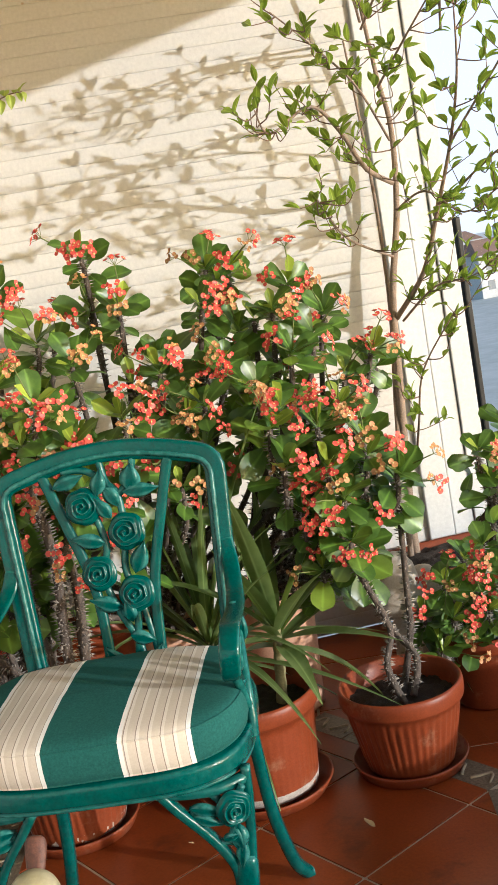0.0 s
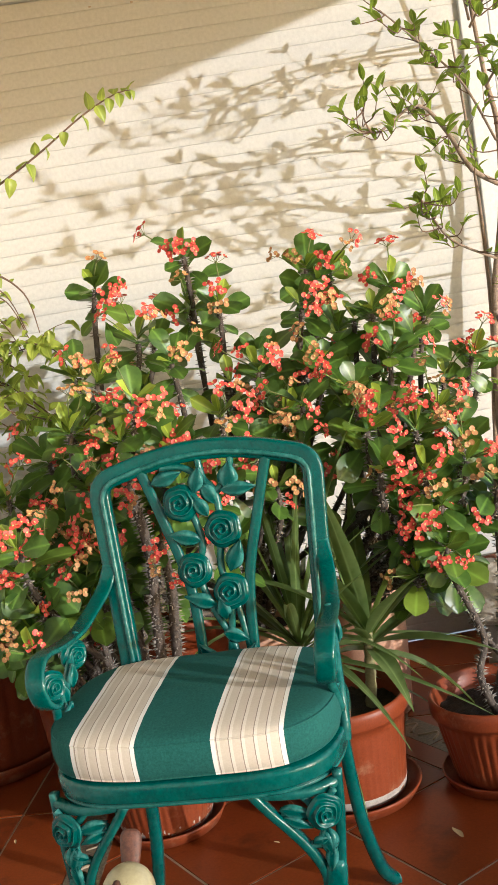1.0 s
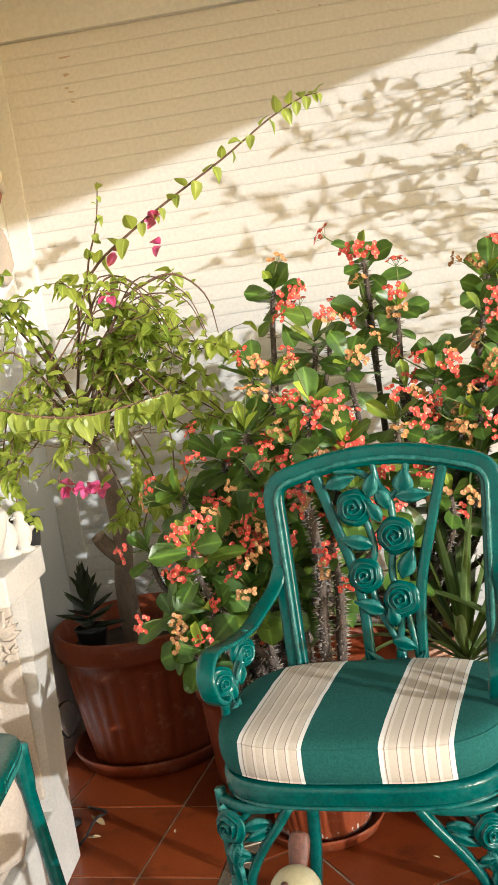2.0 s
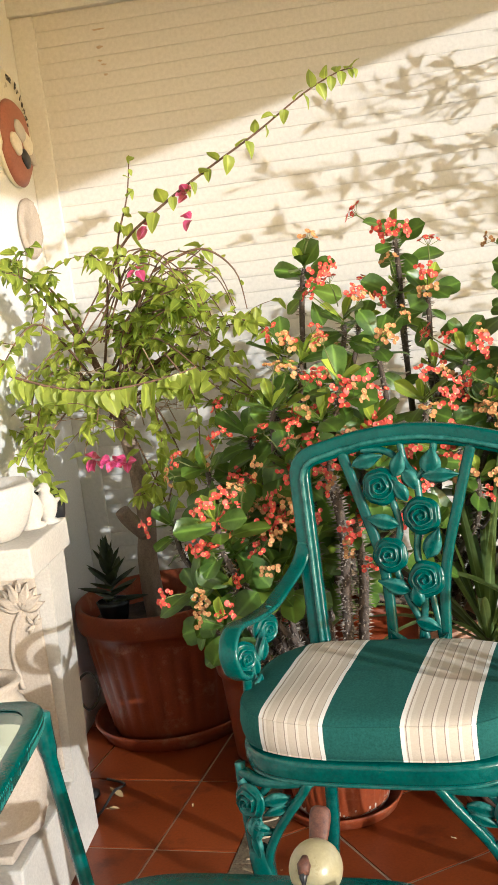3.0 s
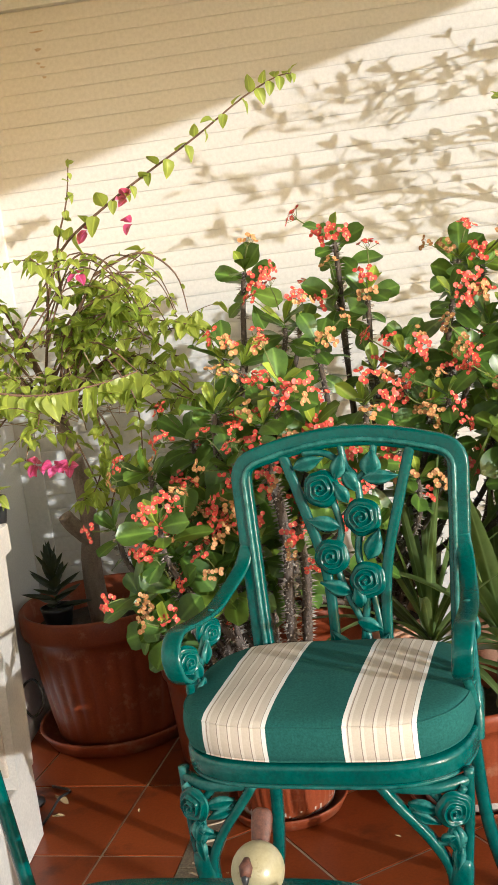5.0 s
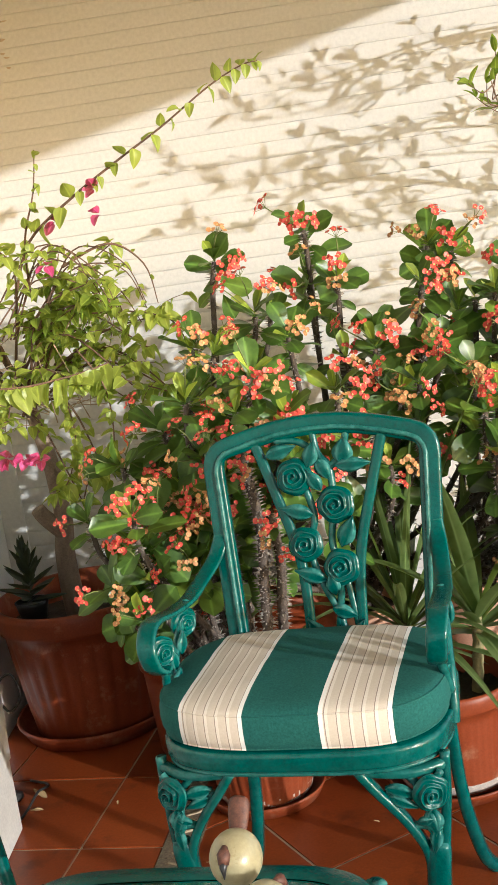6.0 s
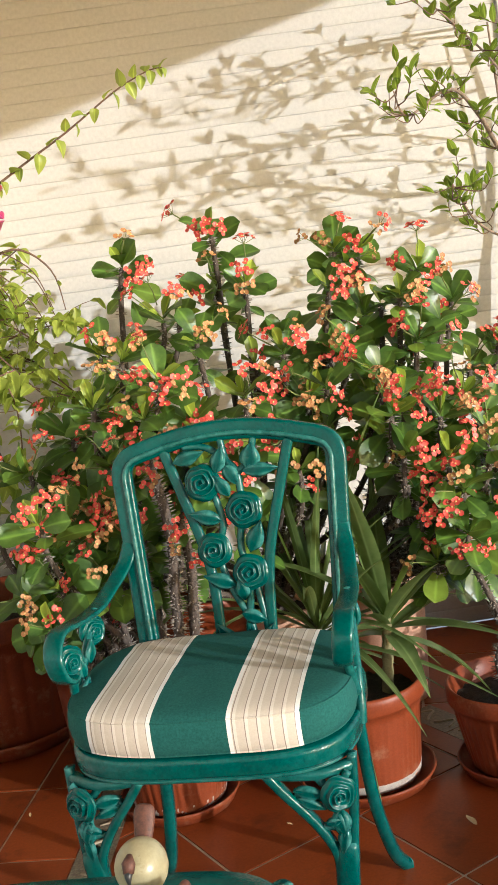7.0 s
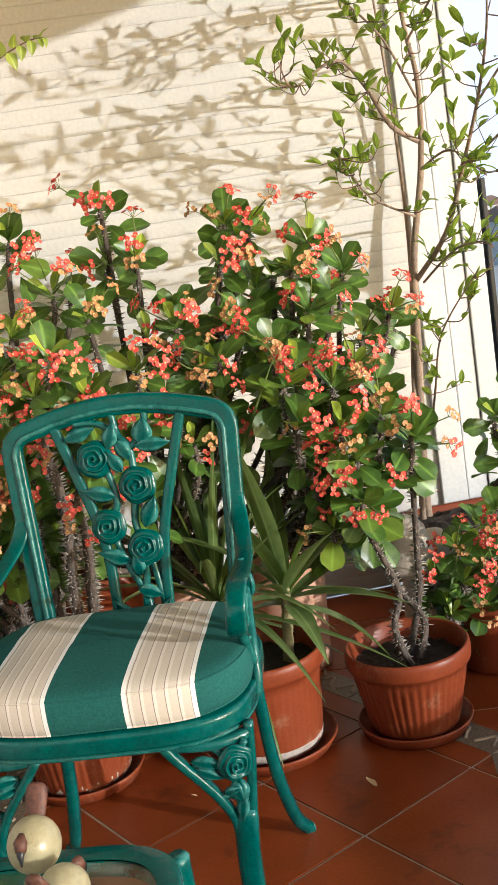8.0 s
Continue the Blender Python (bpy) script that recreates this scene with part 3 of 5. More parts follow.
for sx in (-1, 1):
    # rear leg
    bm = bmesh.new()
    p = spline([(sx * 0.198, by(0.44) - 0.005, 0.455), (sx * 0.200, 0.375, 0.33), (sx * 0.208, 0.385, 0.18), (sx * 0.228, 0.41, 0.06), (sx * 0.246, 0.435, 0.012), (sx * 0.256, 0.445, 0.006)], 6)
    tube(bm, p, [0.0125] * (len(p) - 4) + [0.0125, 0.013, 0.013, 0.009], 12, ((0, 1, 0), 1.1), square=3.0)
    part("rear_leg", bm, GREEN, CHAIR)
    # front leg: an open bracket of curved bars round a rose and leaves, running into one stout foot
    bm = bmesh.new()
    p = spline([(F(0.222), 0.018, 0.315), (F(0.214), 0.018, 0.25), (F(0.212), 0.018, 0.16), (F(0.214), 0.018, 0.06), (F(0.220), 0.008, 0.004)], 6)
    tube(bm, p, [0.014, 0.017, 0.019] + [0.0195] * (len(p) - 3), 14, ((0, 1, 0), 0.8), square=3.0)
    LEG = part("front_leg", bm, GREEN, CHAIR)
    bm = bmesh.new()
    p = spline([(F(0.108), -0.004, 0.448), (F(0.132), 0.0, 0.413), (F(0.160), 0.006, 0.376), (F(0.186), 0.012, 0.336), (F(0.203), 0.016, 0.295), (F(0.204), 0.018, 0.25)], 6)
    tube(bm, p, [0.0085] * len(p), 12, ((0, 1, 0), 1.3), square=3.0)
    part("leg_bracket", bm, GREEN, LEG)
    bm = bmesh.new()
    p = spline([(F(0.104), 0.0, 0.447), (F(0.15), 0.003, 0.440), (F(0.20), 0.014, 0.436), (F(0.242), 0.04, 0.438)], 5)
    tube(bm, p, [0.009] * len(p), 10, ((0, 1, 0), 1.2), square=3.0)
    part("leg_bracket", bm, GREEN, LEG)
    bm = bmesh.new()
    p = spline([(F(0.243), 0.040, 0.455), (F(0.240), 0.034, 0.40), (F(0.235), 0.026, 0.35), (F(0.229), 0.020, 0.30), (F(0.224), 0.018, 0.26)], 5)
    tube(bm, p, [0.0085] * len(p), 12, ((0, 1, 0), 1.2), square=3.0)
    part("leg_bracket", bm, GREEN, LEG)
    for pts in (((0.214, 0.39), (0.213, 0.365), (0.222, 0.335), (0.216, 0.305)), ((0.205, 0.40), (0.175, 0.395), (0.148, 0.405)), ((0.212, 0.40), (0.225, 0.42), (0.236, 0.435)), ((0.216, 0.34), (0.200, 0.345), (0.188, 0.345)), ((0.198, 0.415), (0.188, 0.427), (0.178, 0.436))):
        bm = bmesh.new()
        tube(bm, spline([(F(x), 0.006 + 0.09 * (x - 0.13), z) for x, z in pts], 4), (0.0075, 0.0065), 8)
        part("cast_stem", bm, GREEN, LEG)
    bm = bmesh.new()
    rose(bm, pose(F(0.218), 0.006, 0.404, 0, 0, sx * 22), 0.030)
    part("cast_rose", bm, GREEN, LEG, "green cast rose in relief")
    for x, z, ang, L, w in ((0.148, 0.414, -12, 0.056, 0.026), (0.150, 0.400, -22, 0.052, 0.022), (0.218, 0.376, -92, 0.052, 0.034), (0.208, 0.372, -70, 0.045, 0.024), (0.222, 0.345, -100, 0.05, 0.022), (0.192, 0.352, 15, 0.03, 0.018)):
        bm = bmesh.new()
        cast_leaf(bm, (F(x), 0.004 + 0.09 * (x - 0.13), z), ang if sx > 0 else 180 - ang, L, w, thick=0.009)
        part("cast_leaf", bm, GREEN, LEG)
    # arm: a flat ribbon that rolls over at the front, held by a stem with two roses and leaves
    bm = bmesh.new()
    p = spline([(sx * 0.210, by(0.715) - 0.004, 0.728), (sx * 0.219 - 0.004, 0.405, 0.690), (sx * 0.231 - 0.010, 0.35, 0.660), (sx * 0.237 - 0.010, 0.28, 0.648), (sx * 0.241 - 0.010, 0.19, 0.655), (sx * 0.244 - 0.010, 0.115, 0.668), (sx * 0.244 - 0.010, 0.078, 0.662), (sx * 0.242 - 0.010, 0.056, 0.638), (sx * 0.238 - 0.010, 0.062, 0.604), (sx * 0.235 - 0.010, 0.088, 0.585), (sx * 0.234 - 0.010, 0.106, 0.586)], 6)
    n = len(p)
    tube(bm, p, [0.0052 + 0.0008 * math.sin(3 * k / n) for k in range(n)], 14, ((1, 0, 0), 2.9), square=3.2)
    ARM = part("armrest", bm, GREEN, CHAIR)
    bm = bmesh.new()
    p = spline([(sx * 0.234 - 0.010, 0.262, 0.652), (sx * 0.240 - 0.010, 0.225, 0.615), (sx * 0.244 - 0.010, 0.180, 0.570), (sx * 0.247 - 0.010, 0.150, 0.53), (sx * 0.248 - 0.010, 0.135, 0.490), (sx * 0.246 - 0.010, 0.130, 0.462)], 5)
    tube(bm, p, (0.008, 0.0095), 8)
    part("arm_support", bm, GREEN, ARM)
    bm = bmesh.new()
    p = spline([(sx * 0.233 - 0.010, 0.105, 0.590), (sx * 0.240 - 0.010, 0.118, 0.558), (sx * 0.246 - 0.010, 0.132, 0.515)], 5)
    tube(bm, p, (0.009, 0.008), 8)
    part("arm_support", bm, GREEN, ARM)
    for y, z, r in ((0.242, 0.618, 0.029), (0.112, 0.612, 0.029)):
        bm = bmesh.new()
        rose(bm, pose(sx * 0.240 - 0.010, y, z, 0, 0, -sx * 58), r)
        part("cast_rose", bm, GREEN, ARM, "green cast rose in relief")
    for y, z, ang in ((0.165, 0.56, 100), (0.14, 0.53, 60), (0.20, 0.575, 75)):
        bm = bmesh.new()
        cast_leaf(bm, (0, -0.006, 0), ang, 0.042, 0.026, Matrix.Translation((sx * 0.243 - 0.010, y, z)) @ pose(0, 0, 0, 0, 0, -sx * 58), 0.008)
        part("cast_leaf", bm, GREEN, ARM)

# cushion
def cushion_fabric():
    m, nt, b = material("striped_cotton", 0.9)
    co = nt.nodes.new("ShaderNodeTexCoord")
    sep = nt.nodes.new("ShaderNodeSeparateXYZ")
    nt.links.new(co.outputs["Object"], sep.inputs[0])

    def math_node(op, a, b2=None):
        n = nt.nodes.new("ShaderNodeMath")
        n.operation = op
        for k, v in enumerate((a, b2)):
            if v is None:
                continue
            if isinstance(v, (int, float)):
                n.inputs[k].default_value = v
            else:
                nt.links.new(v, n.inputs[k])
        return n.outputs[0]
    x = sep.outputs["X"]
    # one repeat is 0.238 m: 0.114 m of cream, the rest green
    u = math_node("MODULO", math_node("ADD", x, 0.194 + 0.238 * 4), 0.238)
    cream = math_node("LESS_THAN", u, 0.114)
    inner = math_node("MULTIPLY", math_node("GREATER_THAN", u, 0.007), math_node("LESS_THAN", u, 0.107))
    fine = math_node("MODULO", u, 0.0195)
    line = math_node("MULTIPLY", math_node("GREATER_THAN", fine, 0.0085), math_node("LESS_THAN", fine, 0.0100))
    pale = math_node("MULTIPLY", math_node("GREATER_THAN", fine, 0.0100), math_node("LESS_THAN", fine, 0.0150))
    g = ramp(nt, noise_tex(nt, 260, 3, 0.7), [(0.3, (0.011, 0.072, 0.063)), (0.7, (0.022, 0.115, 0.10))])
    base = mix(nt, inner, (0.82, 0.81, 0.78), (0.56, 0.475, 0.385))
    base = mix(nt, math_node("MULTIPLY", pale, inner), base, (0.70, 0.635, 0.55))
    base = mix(nt, math_node("MULTIPLY", line, inner), base, (0.16, 0.12, 0.09))
    base = mix(nt, 0.25, base, ramp(nt, noise_tex(nt, 300, 3, 0.7), [(0.3, (0.5, 0.43, 0.35)), (0.7, (0.75, 0.69, 0.61))]))
    nt.links.new(mix(nt, cream, g, base), b.inputs["Base Color"])
    b.inputs["Specular IOR Level"].default_value = 0.2
    bump(nt, b, noise_tex(nt, 650, 3, 0.7), 0.35, 0.0008)
    return m


FABRIC = cushion_fabric()
CUSH = thing("seat_cushion", pose(-0.105, 1.604, 0, 0, 0, -12.5), "green and cream striped cotton cushion on the chair seat", "cushion")
bm = bmesh.new()
loops = []
for k, z in ((0.90, 0.4885), (0.965, 0.4895), (0.99, 0.494), (1.006, 0.506), (1.012, 0.52), (1.008, 0.535), (0.997, 0.5465), (0.985, 0.551), (0.94, 0.5555), (0.86, 0.559), (0.74, 0.562), (0.6, 0.564), (0.42, 0.5655), (0.22, 0.5665), (0.03, 0.5668)):
    lp = []
    for x, y in outline(0.246, 0.190, 0.170, 96, 3.3 if k > 0.5 else 2.6):
        xx, yy = x * k, 0.170 + (y - 0.170) * k
        dz = 0.0025 * noise.noise(Vector((xx * 9, yy * 9, 0.3))) + (0.0016 * noise.noise(Vector((xx * 30, yy * 30, 4.0))) if z > 0.55 else 0)
        dz += 0.002 * math.sin(xx * 60 + yy * 9) * (1 if 0.5 < z < 0.545 else 0) * 0.4
        lp.append((xx - 0.012, yy, z + dz))
    loops.append(lp)
rings(bm, loops)
COVER = part("cover", bm, FABRIC, CUSH)
for z, k in ((0.5495, 0.992), (0.4925, 0.986)):
    bm = bmesh.new()
    lp = [Vector((x * k - 0.012, 0.170 + (y - 0.170) * k, z + 0.0025 * noise.noise(Vector((x * k * 9, y * 9, 0.3))))) for x, y in outline(0.246, 0.190, 0.170, 96, 3.3)]
    tube(bm, lp + [lp[0]], [0.0016] * 97, 6, caps=False)
    part("piping", bm, FABRIC, COVER)


# ---- pots ----
def pot(x, y, r, h, mat, label, saucer=0.0, ribs=0, base=0.72, lip=0.045, soil=True, z0=0.0, group="plant pots", yaw=0.0, saucer_h=0.034, depth=0.034):
    """A flower pot with a thick lip; its saucer and soil are parts of it."""
    ob = thing("flower_pot", pose(x, y, z0, 0, 0, yaw), label, "flower pot", group)
    foot = 0.012 if saucer else 0.0
    rb = r * base
    prof = [(rb * 0.9, foot), (rb, foot + 0.004), (rb + (r * 0.93 - rb) * 0.08, foot + h * 0.07)]
    for k in range(1, 9):
        t = 0.1 + 0.9 * k / 8
        prof.append((rb + (r * 0.93 - rb) * t, foot + (h - lip) * t))
    prof += [(r * 0.985, h - lip + 0.002 + foot), (r, h - lip * 0.8 + foot), (r * 1.005, h - lip * 0.35 + foot), (r * 0.995, h - 0.006 + foot), (r * 0.97, h + foot), (r * 0.93, h - 0.004 + foot), (r * 0.90, h - lip + foot), (r * 0.88, h - lip * 1.3 + foot)]

    def wob(a, i):
        w = 1 + 0.004 * math.sin(2 * a + x * 9)
        if ribs and 3 <= i <= 9:
            w += depth * (abs(math.sin(ribs * a / 2)) ** 0.6 - 0.6) * (1 if i < 9 else 0.4)
        return w
    body = part("body", lathe(bmesh.new(), prof, 176 if ribs else 64, wob), mat, ob)
    if soil:
        b = bmesh.new()
        rr = r * 0.895
        bmesh.ops.create_grid(b, x_segments=22, y_segments=22, size=rr)
        for v in list(b.verts):
            if v.co.length > rr * 1.0:
                v.co = v.co.normalized() * rr if v.co.length > 0 else v.co
            v.co.z = h - lip * 1.15 + foot + 0.012 * noise.noise(Vector((v.co.x * 45 + x, v.co.y * 45, 1))) + 0.006 * noise.noise(Vector((v.co.x * 120, v.co.y * 120, 5)))
        part("soil", b, SOIL, body)
    if saucer:
        crust = (label.find('lime') >= 0 or label.find('orange') >= 0)
        s = saucer
        part("saucer", lathe(bmesh.new(), [(s * 0.80, 0.0), (s * 0.9, 0.003), (s * 0.97, saucer_h * 0.65), (s, saucer_h * 0.88), (s * 0.985, saucer_h), (s * 0.955, saucer_h * 0.9), (s * 0.90, 0.012), (s * 0.5, 0.010), (0.001, 0.010)], 64), mat, ob)
        if not crust:
            return ob
        b = bmesh.new()
        lathe(b, [(rb * 1.012, foot + 0.010), (rb * 1.022, foot + 0.018), (rb * 1.032, foot + 0.026), (rb * 1.030, foot + 0.029), (rb * 1.0, foot + 0.03)], 96,
              lambda a, i: 1 + (0.012 + 0.02 * (i == 3)) * noise.noise(Vector((math.cos(a) * 6, math.sin(a) * 6, i + x))))
        part("lime_ring", b, LIME, body, "pale lime crust round the foot of the pot")
    return ob


pot(0.562, 2.315, 0.148, 0.205, POT, "ribbed terracotta-coloured plastic pot standing in its saucer", 0.138, 44, 0.70)
pot(0.215, 2.365, 0.158, 0.245, POT, "terracotta-coloured pot with lime crust, standing in its saucer", 0.165, 52, 0.80, depth=0.012)
pot(-0.232, 2.395, 0.150, 0.235, POT, "orange ribbed plastic pot in a saucer under the chair", 0.145, 40, 0.74)
pot(-0.735, 2.955, 0.243, 0.385, POT, "large ribbed terracotta-coloured pot standing in its saucer", 0.236, 30, 0.74, 0.07, saucer_h=0.05)
pot(0.36, 2.80, 0.120, 0.36, POT_PALE, "pale peach clay pot behind the other plants", 0, 0, 0.8)
pot(0.06, 2.78, 0.140, 0.33, POT_PALE, "pale peach clay pot behind the other plants", 0, 0, 0.8)
pot(-0.42, 2.72, 0.130, 0.28, POT, "terracotta-coloured pot behind the chair", 0, 0, 0.8)
pot(-0.13, 2.70, 0.140, 0.42, POT, "tall terracotta-coloured pot in the shade behind the chair", 0, 0, 0.8)
pot(0.86, 2.56, 0.120, 0.20, POT, "small terracotta-coloured pot in the shade", 0, 0, 0.75)
# long planter by the glazing
PL = thing("planter", pose(1.02, 3.01, 0), "long terracotta-coloured planter raised on a stand", "planter")
b = bmesh.new()
loops = []
for k, z in ((0.80, 0.10), (0.84, 0.103), (0.97, 0.218), (1.0, 0.222), (1.005, 0.262), (0.985, 0.267), (0.94, 0.262), (0.92, 0.225)):
    loops.append([(px * k, py * k, z) for px, py in outline(0.30, 0.155, 0, 64, 5)])
rings(b, loops, close_top=False)
part("body", b, POT, PL)
b = bmesh.new()
bmesh.ops.create_grid(b, x_segments=30, y_segments=16, size=1)
for v in b.verts:
    v.co = Vector((v.co.x * 0.277, v.co.y * 0.143, 0.245 + 0.02 * noise.noise(Vector((v.co.x * 9, v.co.y * 6, 2))) + 0.01 * noise.noise(Vector((v.co.x * 30, v.co.y * 20, 3)))))
part("soil", b, SOIL, PL)
for px in (-0.17, 0.17):
    part("stand", box(bmesh.new(), px - 0.04, px + 0.04, -0.11, 0.11, 0.0, 0.10, 0.008), STONE, PL, smooth=False)


# ---- plants ----
def leaf_mesh(name, L, W, mat, shape=1.0, curl=0.25, fold=0.15, n=6, wave=0.0, tip=0.0, seed=0):
    """A leaf along +y from the origin, face up. shape below 1: widest near the base; above 1: widest near the tip."""
    me = bpy.data.meshes.new(name)
    rnd = random.Random(seed)
    ph = rnd.uniform(0, 6)
    vs, uv, fs = [], [], []
    us = (-1, -0.5, 0, 0.5, 1)
    for i in range(n + 1):
        t = i / n
        if shape > 1.4:
            w = W / 2 * (0.05 + 0.95 * math.sin(math.pi / 2 * min(t / 0.74, 1)) ** 1.25) * math.sqrt(max(0.0, 1 - (max(0.0, t - 0.70) / 0.302) ** 2.4))
        else:
            w = W / 2 * (math.sin(math.pi * (0.03 + 0.94 * t ** shape)) ** 0.85)
        if tip and t > 0.8:
            w *= max(0.0, 1 - ((t - 0.8) / 0.2) ** 1.5 * tip)
        a = curl * t
        for u in us:
            y = L * t * (1 - 0.12 * a * a)
            z = -L * 0.5 * curl * t * t + fold * abs(u) * w * 1.1 + wave * W * math.sin(7 * t + ph + u) * abs(u)
            vs.append((u * w * (1 - 0.1 * fold), y, z))
            uv.append((0.5 + u / 2, t))
    for i in range(n):
        for j in range(4):
            a = i * 5 + j
            fs.append((a, a + 1, a + 6, a + 5))
    me.from_pydata(vs, [], fs)
    lay_uv = me.uv_layers.new(name="UVMap")
    for p in me.polygons:
        p.use_smooth = True
        for li in p.loop_indices:
            lay_uv.data[li].uv = uv[me.loops[li].vertex_index]
    me.materials.append(mat)
    return me


def aim(p, d, roll=0.0, s=1.0, up=Vector((0, 0, 1))):
    """A pose at p whose +y runs along d and whose +z keeps as near to up as it can."""
    d = Vector(d).normalized()
    x = d.cross(up)
    if x.length < 1e-3:
        x = Vector((1, 0, 0))
    x.normalize()
    z = x.cross(d)
    m = Matrix((x, d, z)).transposed().to_4x4()
    return Matrix.Translation(p) @ m @ Matrix.Rotation(roll, 4, "Y") @ Matrix.Scale(s, 4)


def joined(name, items, mat):
    """One mesh of many copies of leaves: (mesh, pose) pairs."""
    vs, fs, uvs = [], [], []
    for src, m in items:
        k = len(vs)
        vs += [tuple(m @ v.co) for v in src.vertices]
        lu = src.uv_layers[0].data
        for p in src.polygons:
            fs.append([k + i for i in p.vertices])
            uvs += [tuple(lu[li].uv) for li in p.loop_indices]
    me = bpy.data.meshes.new(name)
    me.from_pydata(vs, [], fs)
    lay_uv = me.uv_layers.new(name="UVMap")
    for li, c in enumerate(uvs):
        lay_uv.data[li].uv = c
    me.polygons.foreach_set("use_smooth", [True] * len(me.polygons))
    me.materials.append(mat)
    return me


def put(name, me, parent, m):
    o = new(name, me)
    o.parent = parent
    o.matrix_basis = m
    return o


EUPH_LEAVES = [leaf_mesh("leaf", 0.098, 0.060, EUPH, 1.5, c, f, 9, 0.05, seed=k) for k, (c, f) in enumerate(((0.25, 0.2), (0.5, 0.12), (0.1, 0.3), (0.75, 0.1)))]
YOUNG_LEAVES = [leaf_mesh("young_leaf", 0.082, 0.038, YOUNG, 1.5, 0.1, 0.45, 6, 0.04, seed=k) for k in range(2)]


def bract_cluster(seed, mat, count):
    """A domed head of small florets, each two round bracts with a pale eye, on a forked stalk from the origin along +y."""
    rnd = random.Random(seed)
    b = bmesh.new()
    faces_of = []
    tube(b, [Vector((0, -0.03, 0)), Vector((0.003, 0.01, 0)), Vector((0, 0.04, 0))], (0.0019, 0.0015), 5)
    n0 = len(b.faces)
    kinds = [1] * n0
    for k in range(count):
        a, rr = k * 2.4 + rnd.random(), 0.024 * math.sqrt((k + 0.3) / count)
        c = Vector((rr * math.cos(a), 0.052 + 0.008 * (1 - (rr / 0.024) ** 2) + rnd.uniform(-0.003, 0.003), rr * math.sin(a)))
        tube(b, [Vector((0, 0.038, 0)), c - Vector((0, 0.002, 0))], (0.0008, 0.0008), 3, caps=False)
        kinds += [1] * (len(b.faces) - len(kinds))
        nrm = (Vector((c.x * 22, 1, c.z * 22))).normalized()
        turn = rnd.uniform(0, math.pi)
        q = nrm.to_track_quat("Z", "Y").to_matrix()
        for s in (0, math.pi):
            ring = []
            r = rnd.uniform(0.0054, 0.0066)
            for j in range(7):
                aa = 2 * math.pi * j / 7
                u, v = 0.0048 + r * math.cos(aa), r * 1.08 * math.sin(aa)
                p = Vector((u * math.cos(turn + s) - v * math.sin(turn + s), u * math.sin(turn + s) + v * math.cos(turn + s), 0.0018 * math.cos(aa) + 0.0006))
                ring.append(b.verts.new(c + q @ p))
            mid = b.verts.new(c + q @ Vector((0.004 * math.cos(turn + s), 0.004 * math.sin(turn + s), -0.0014)))
            for j in range(7):
                b.faces.new((ring[j], ring[(j + 1) % 7], mid))
        kinds += [0] * (len(b.faces) - len(kinds))
        lathe_c = [b.verts.new(c + q @ Vector((0.0026 * math.cos(j * 1.571), 0.0026 * math.sin(j * 1.571), 0.0012))) for j in range(4)]
        top = b.verts.new(c + q @ Vector((0, 0, 0.0034)))
        for j in range(4):
            b.faces.new((lathe_c[j], lathe_c[(j + 1) % 4], top))
        kinds += [2] * (len(b.faces) - len(kinds))
    b.faces.ensure_lookup_table()
    for f, k in zip(b.faces, kinds):
        f.material_index = k
    return mesh_of(b, "flower_head", (mat, STALK, EYE))


CORAL_HEADS = [bract_cluster(k, CORAL, 4 + k) for k in range(4)]
RUST_HEADS = [bract_cluster(20 + k, RUST, 4 + k) for k in range(2)]


def spiny_stem(pts, r0, r1, rnd, spines=True):
    b = bmesh.new()
    n = len(pts)
    tube(b, pts, (r0, r1), 7)
    if spines:
        for i in range(2, n - 1):
            d = (pts[i + 1] - pts[i - 1]).normalized()
            rad = r0 + (r1 - r0) * i / n
            for k in range(13):
                a = rnd.uniform(0, 6.28)
                o = d.orthogonal()
                o.rotate(Matrix.Rotation(a, 3, d))
                p = pts[i] + d * rnd.uniform(-0.014, 0.014) + o * rad * 0.8
                L = rnd.uniform(0.006, 0.011)
                w = d * 0.0014
                s = d.cross(o) * 0.0014
                v = [b.verts.new(q) for q in (p + w, p - w + s, p - w - s, p + o * L)]
                for f in ((0, 1, 3), (1, 2, 3), (2, 0, 3)):
                    b.faces.new([v[j] for j in f]).material_index = 1
    return b


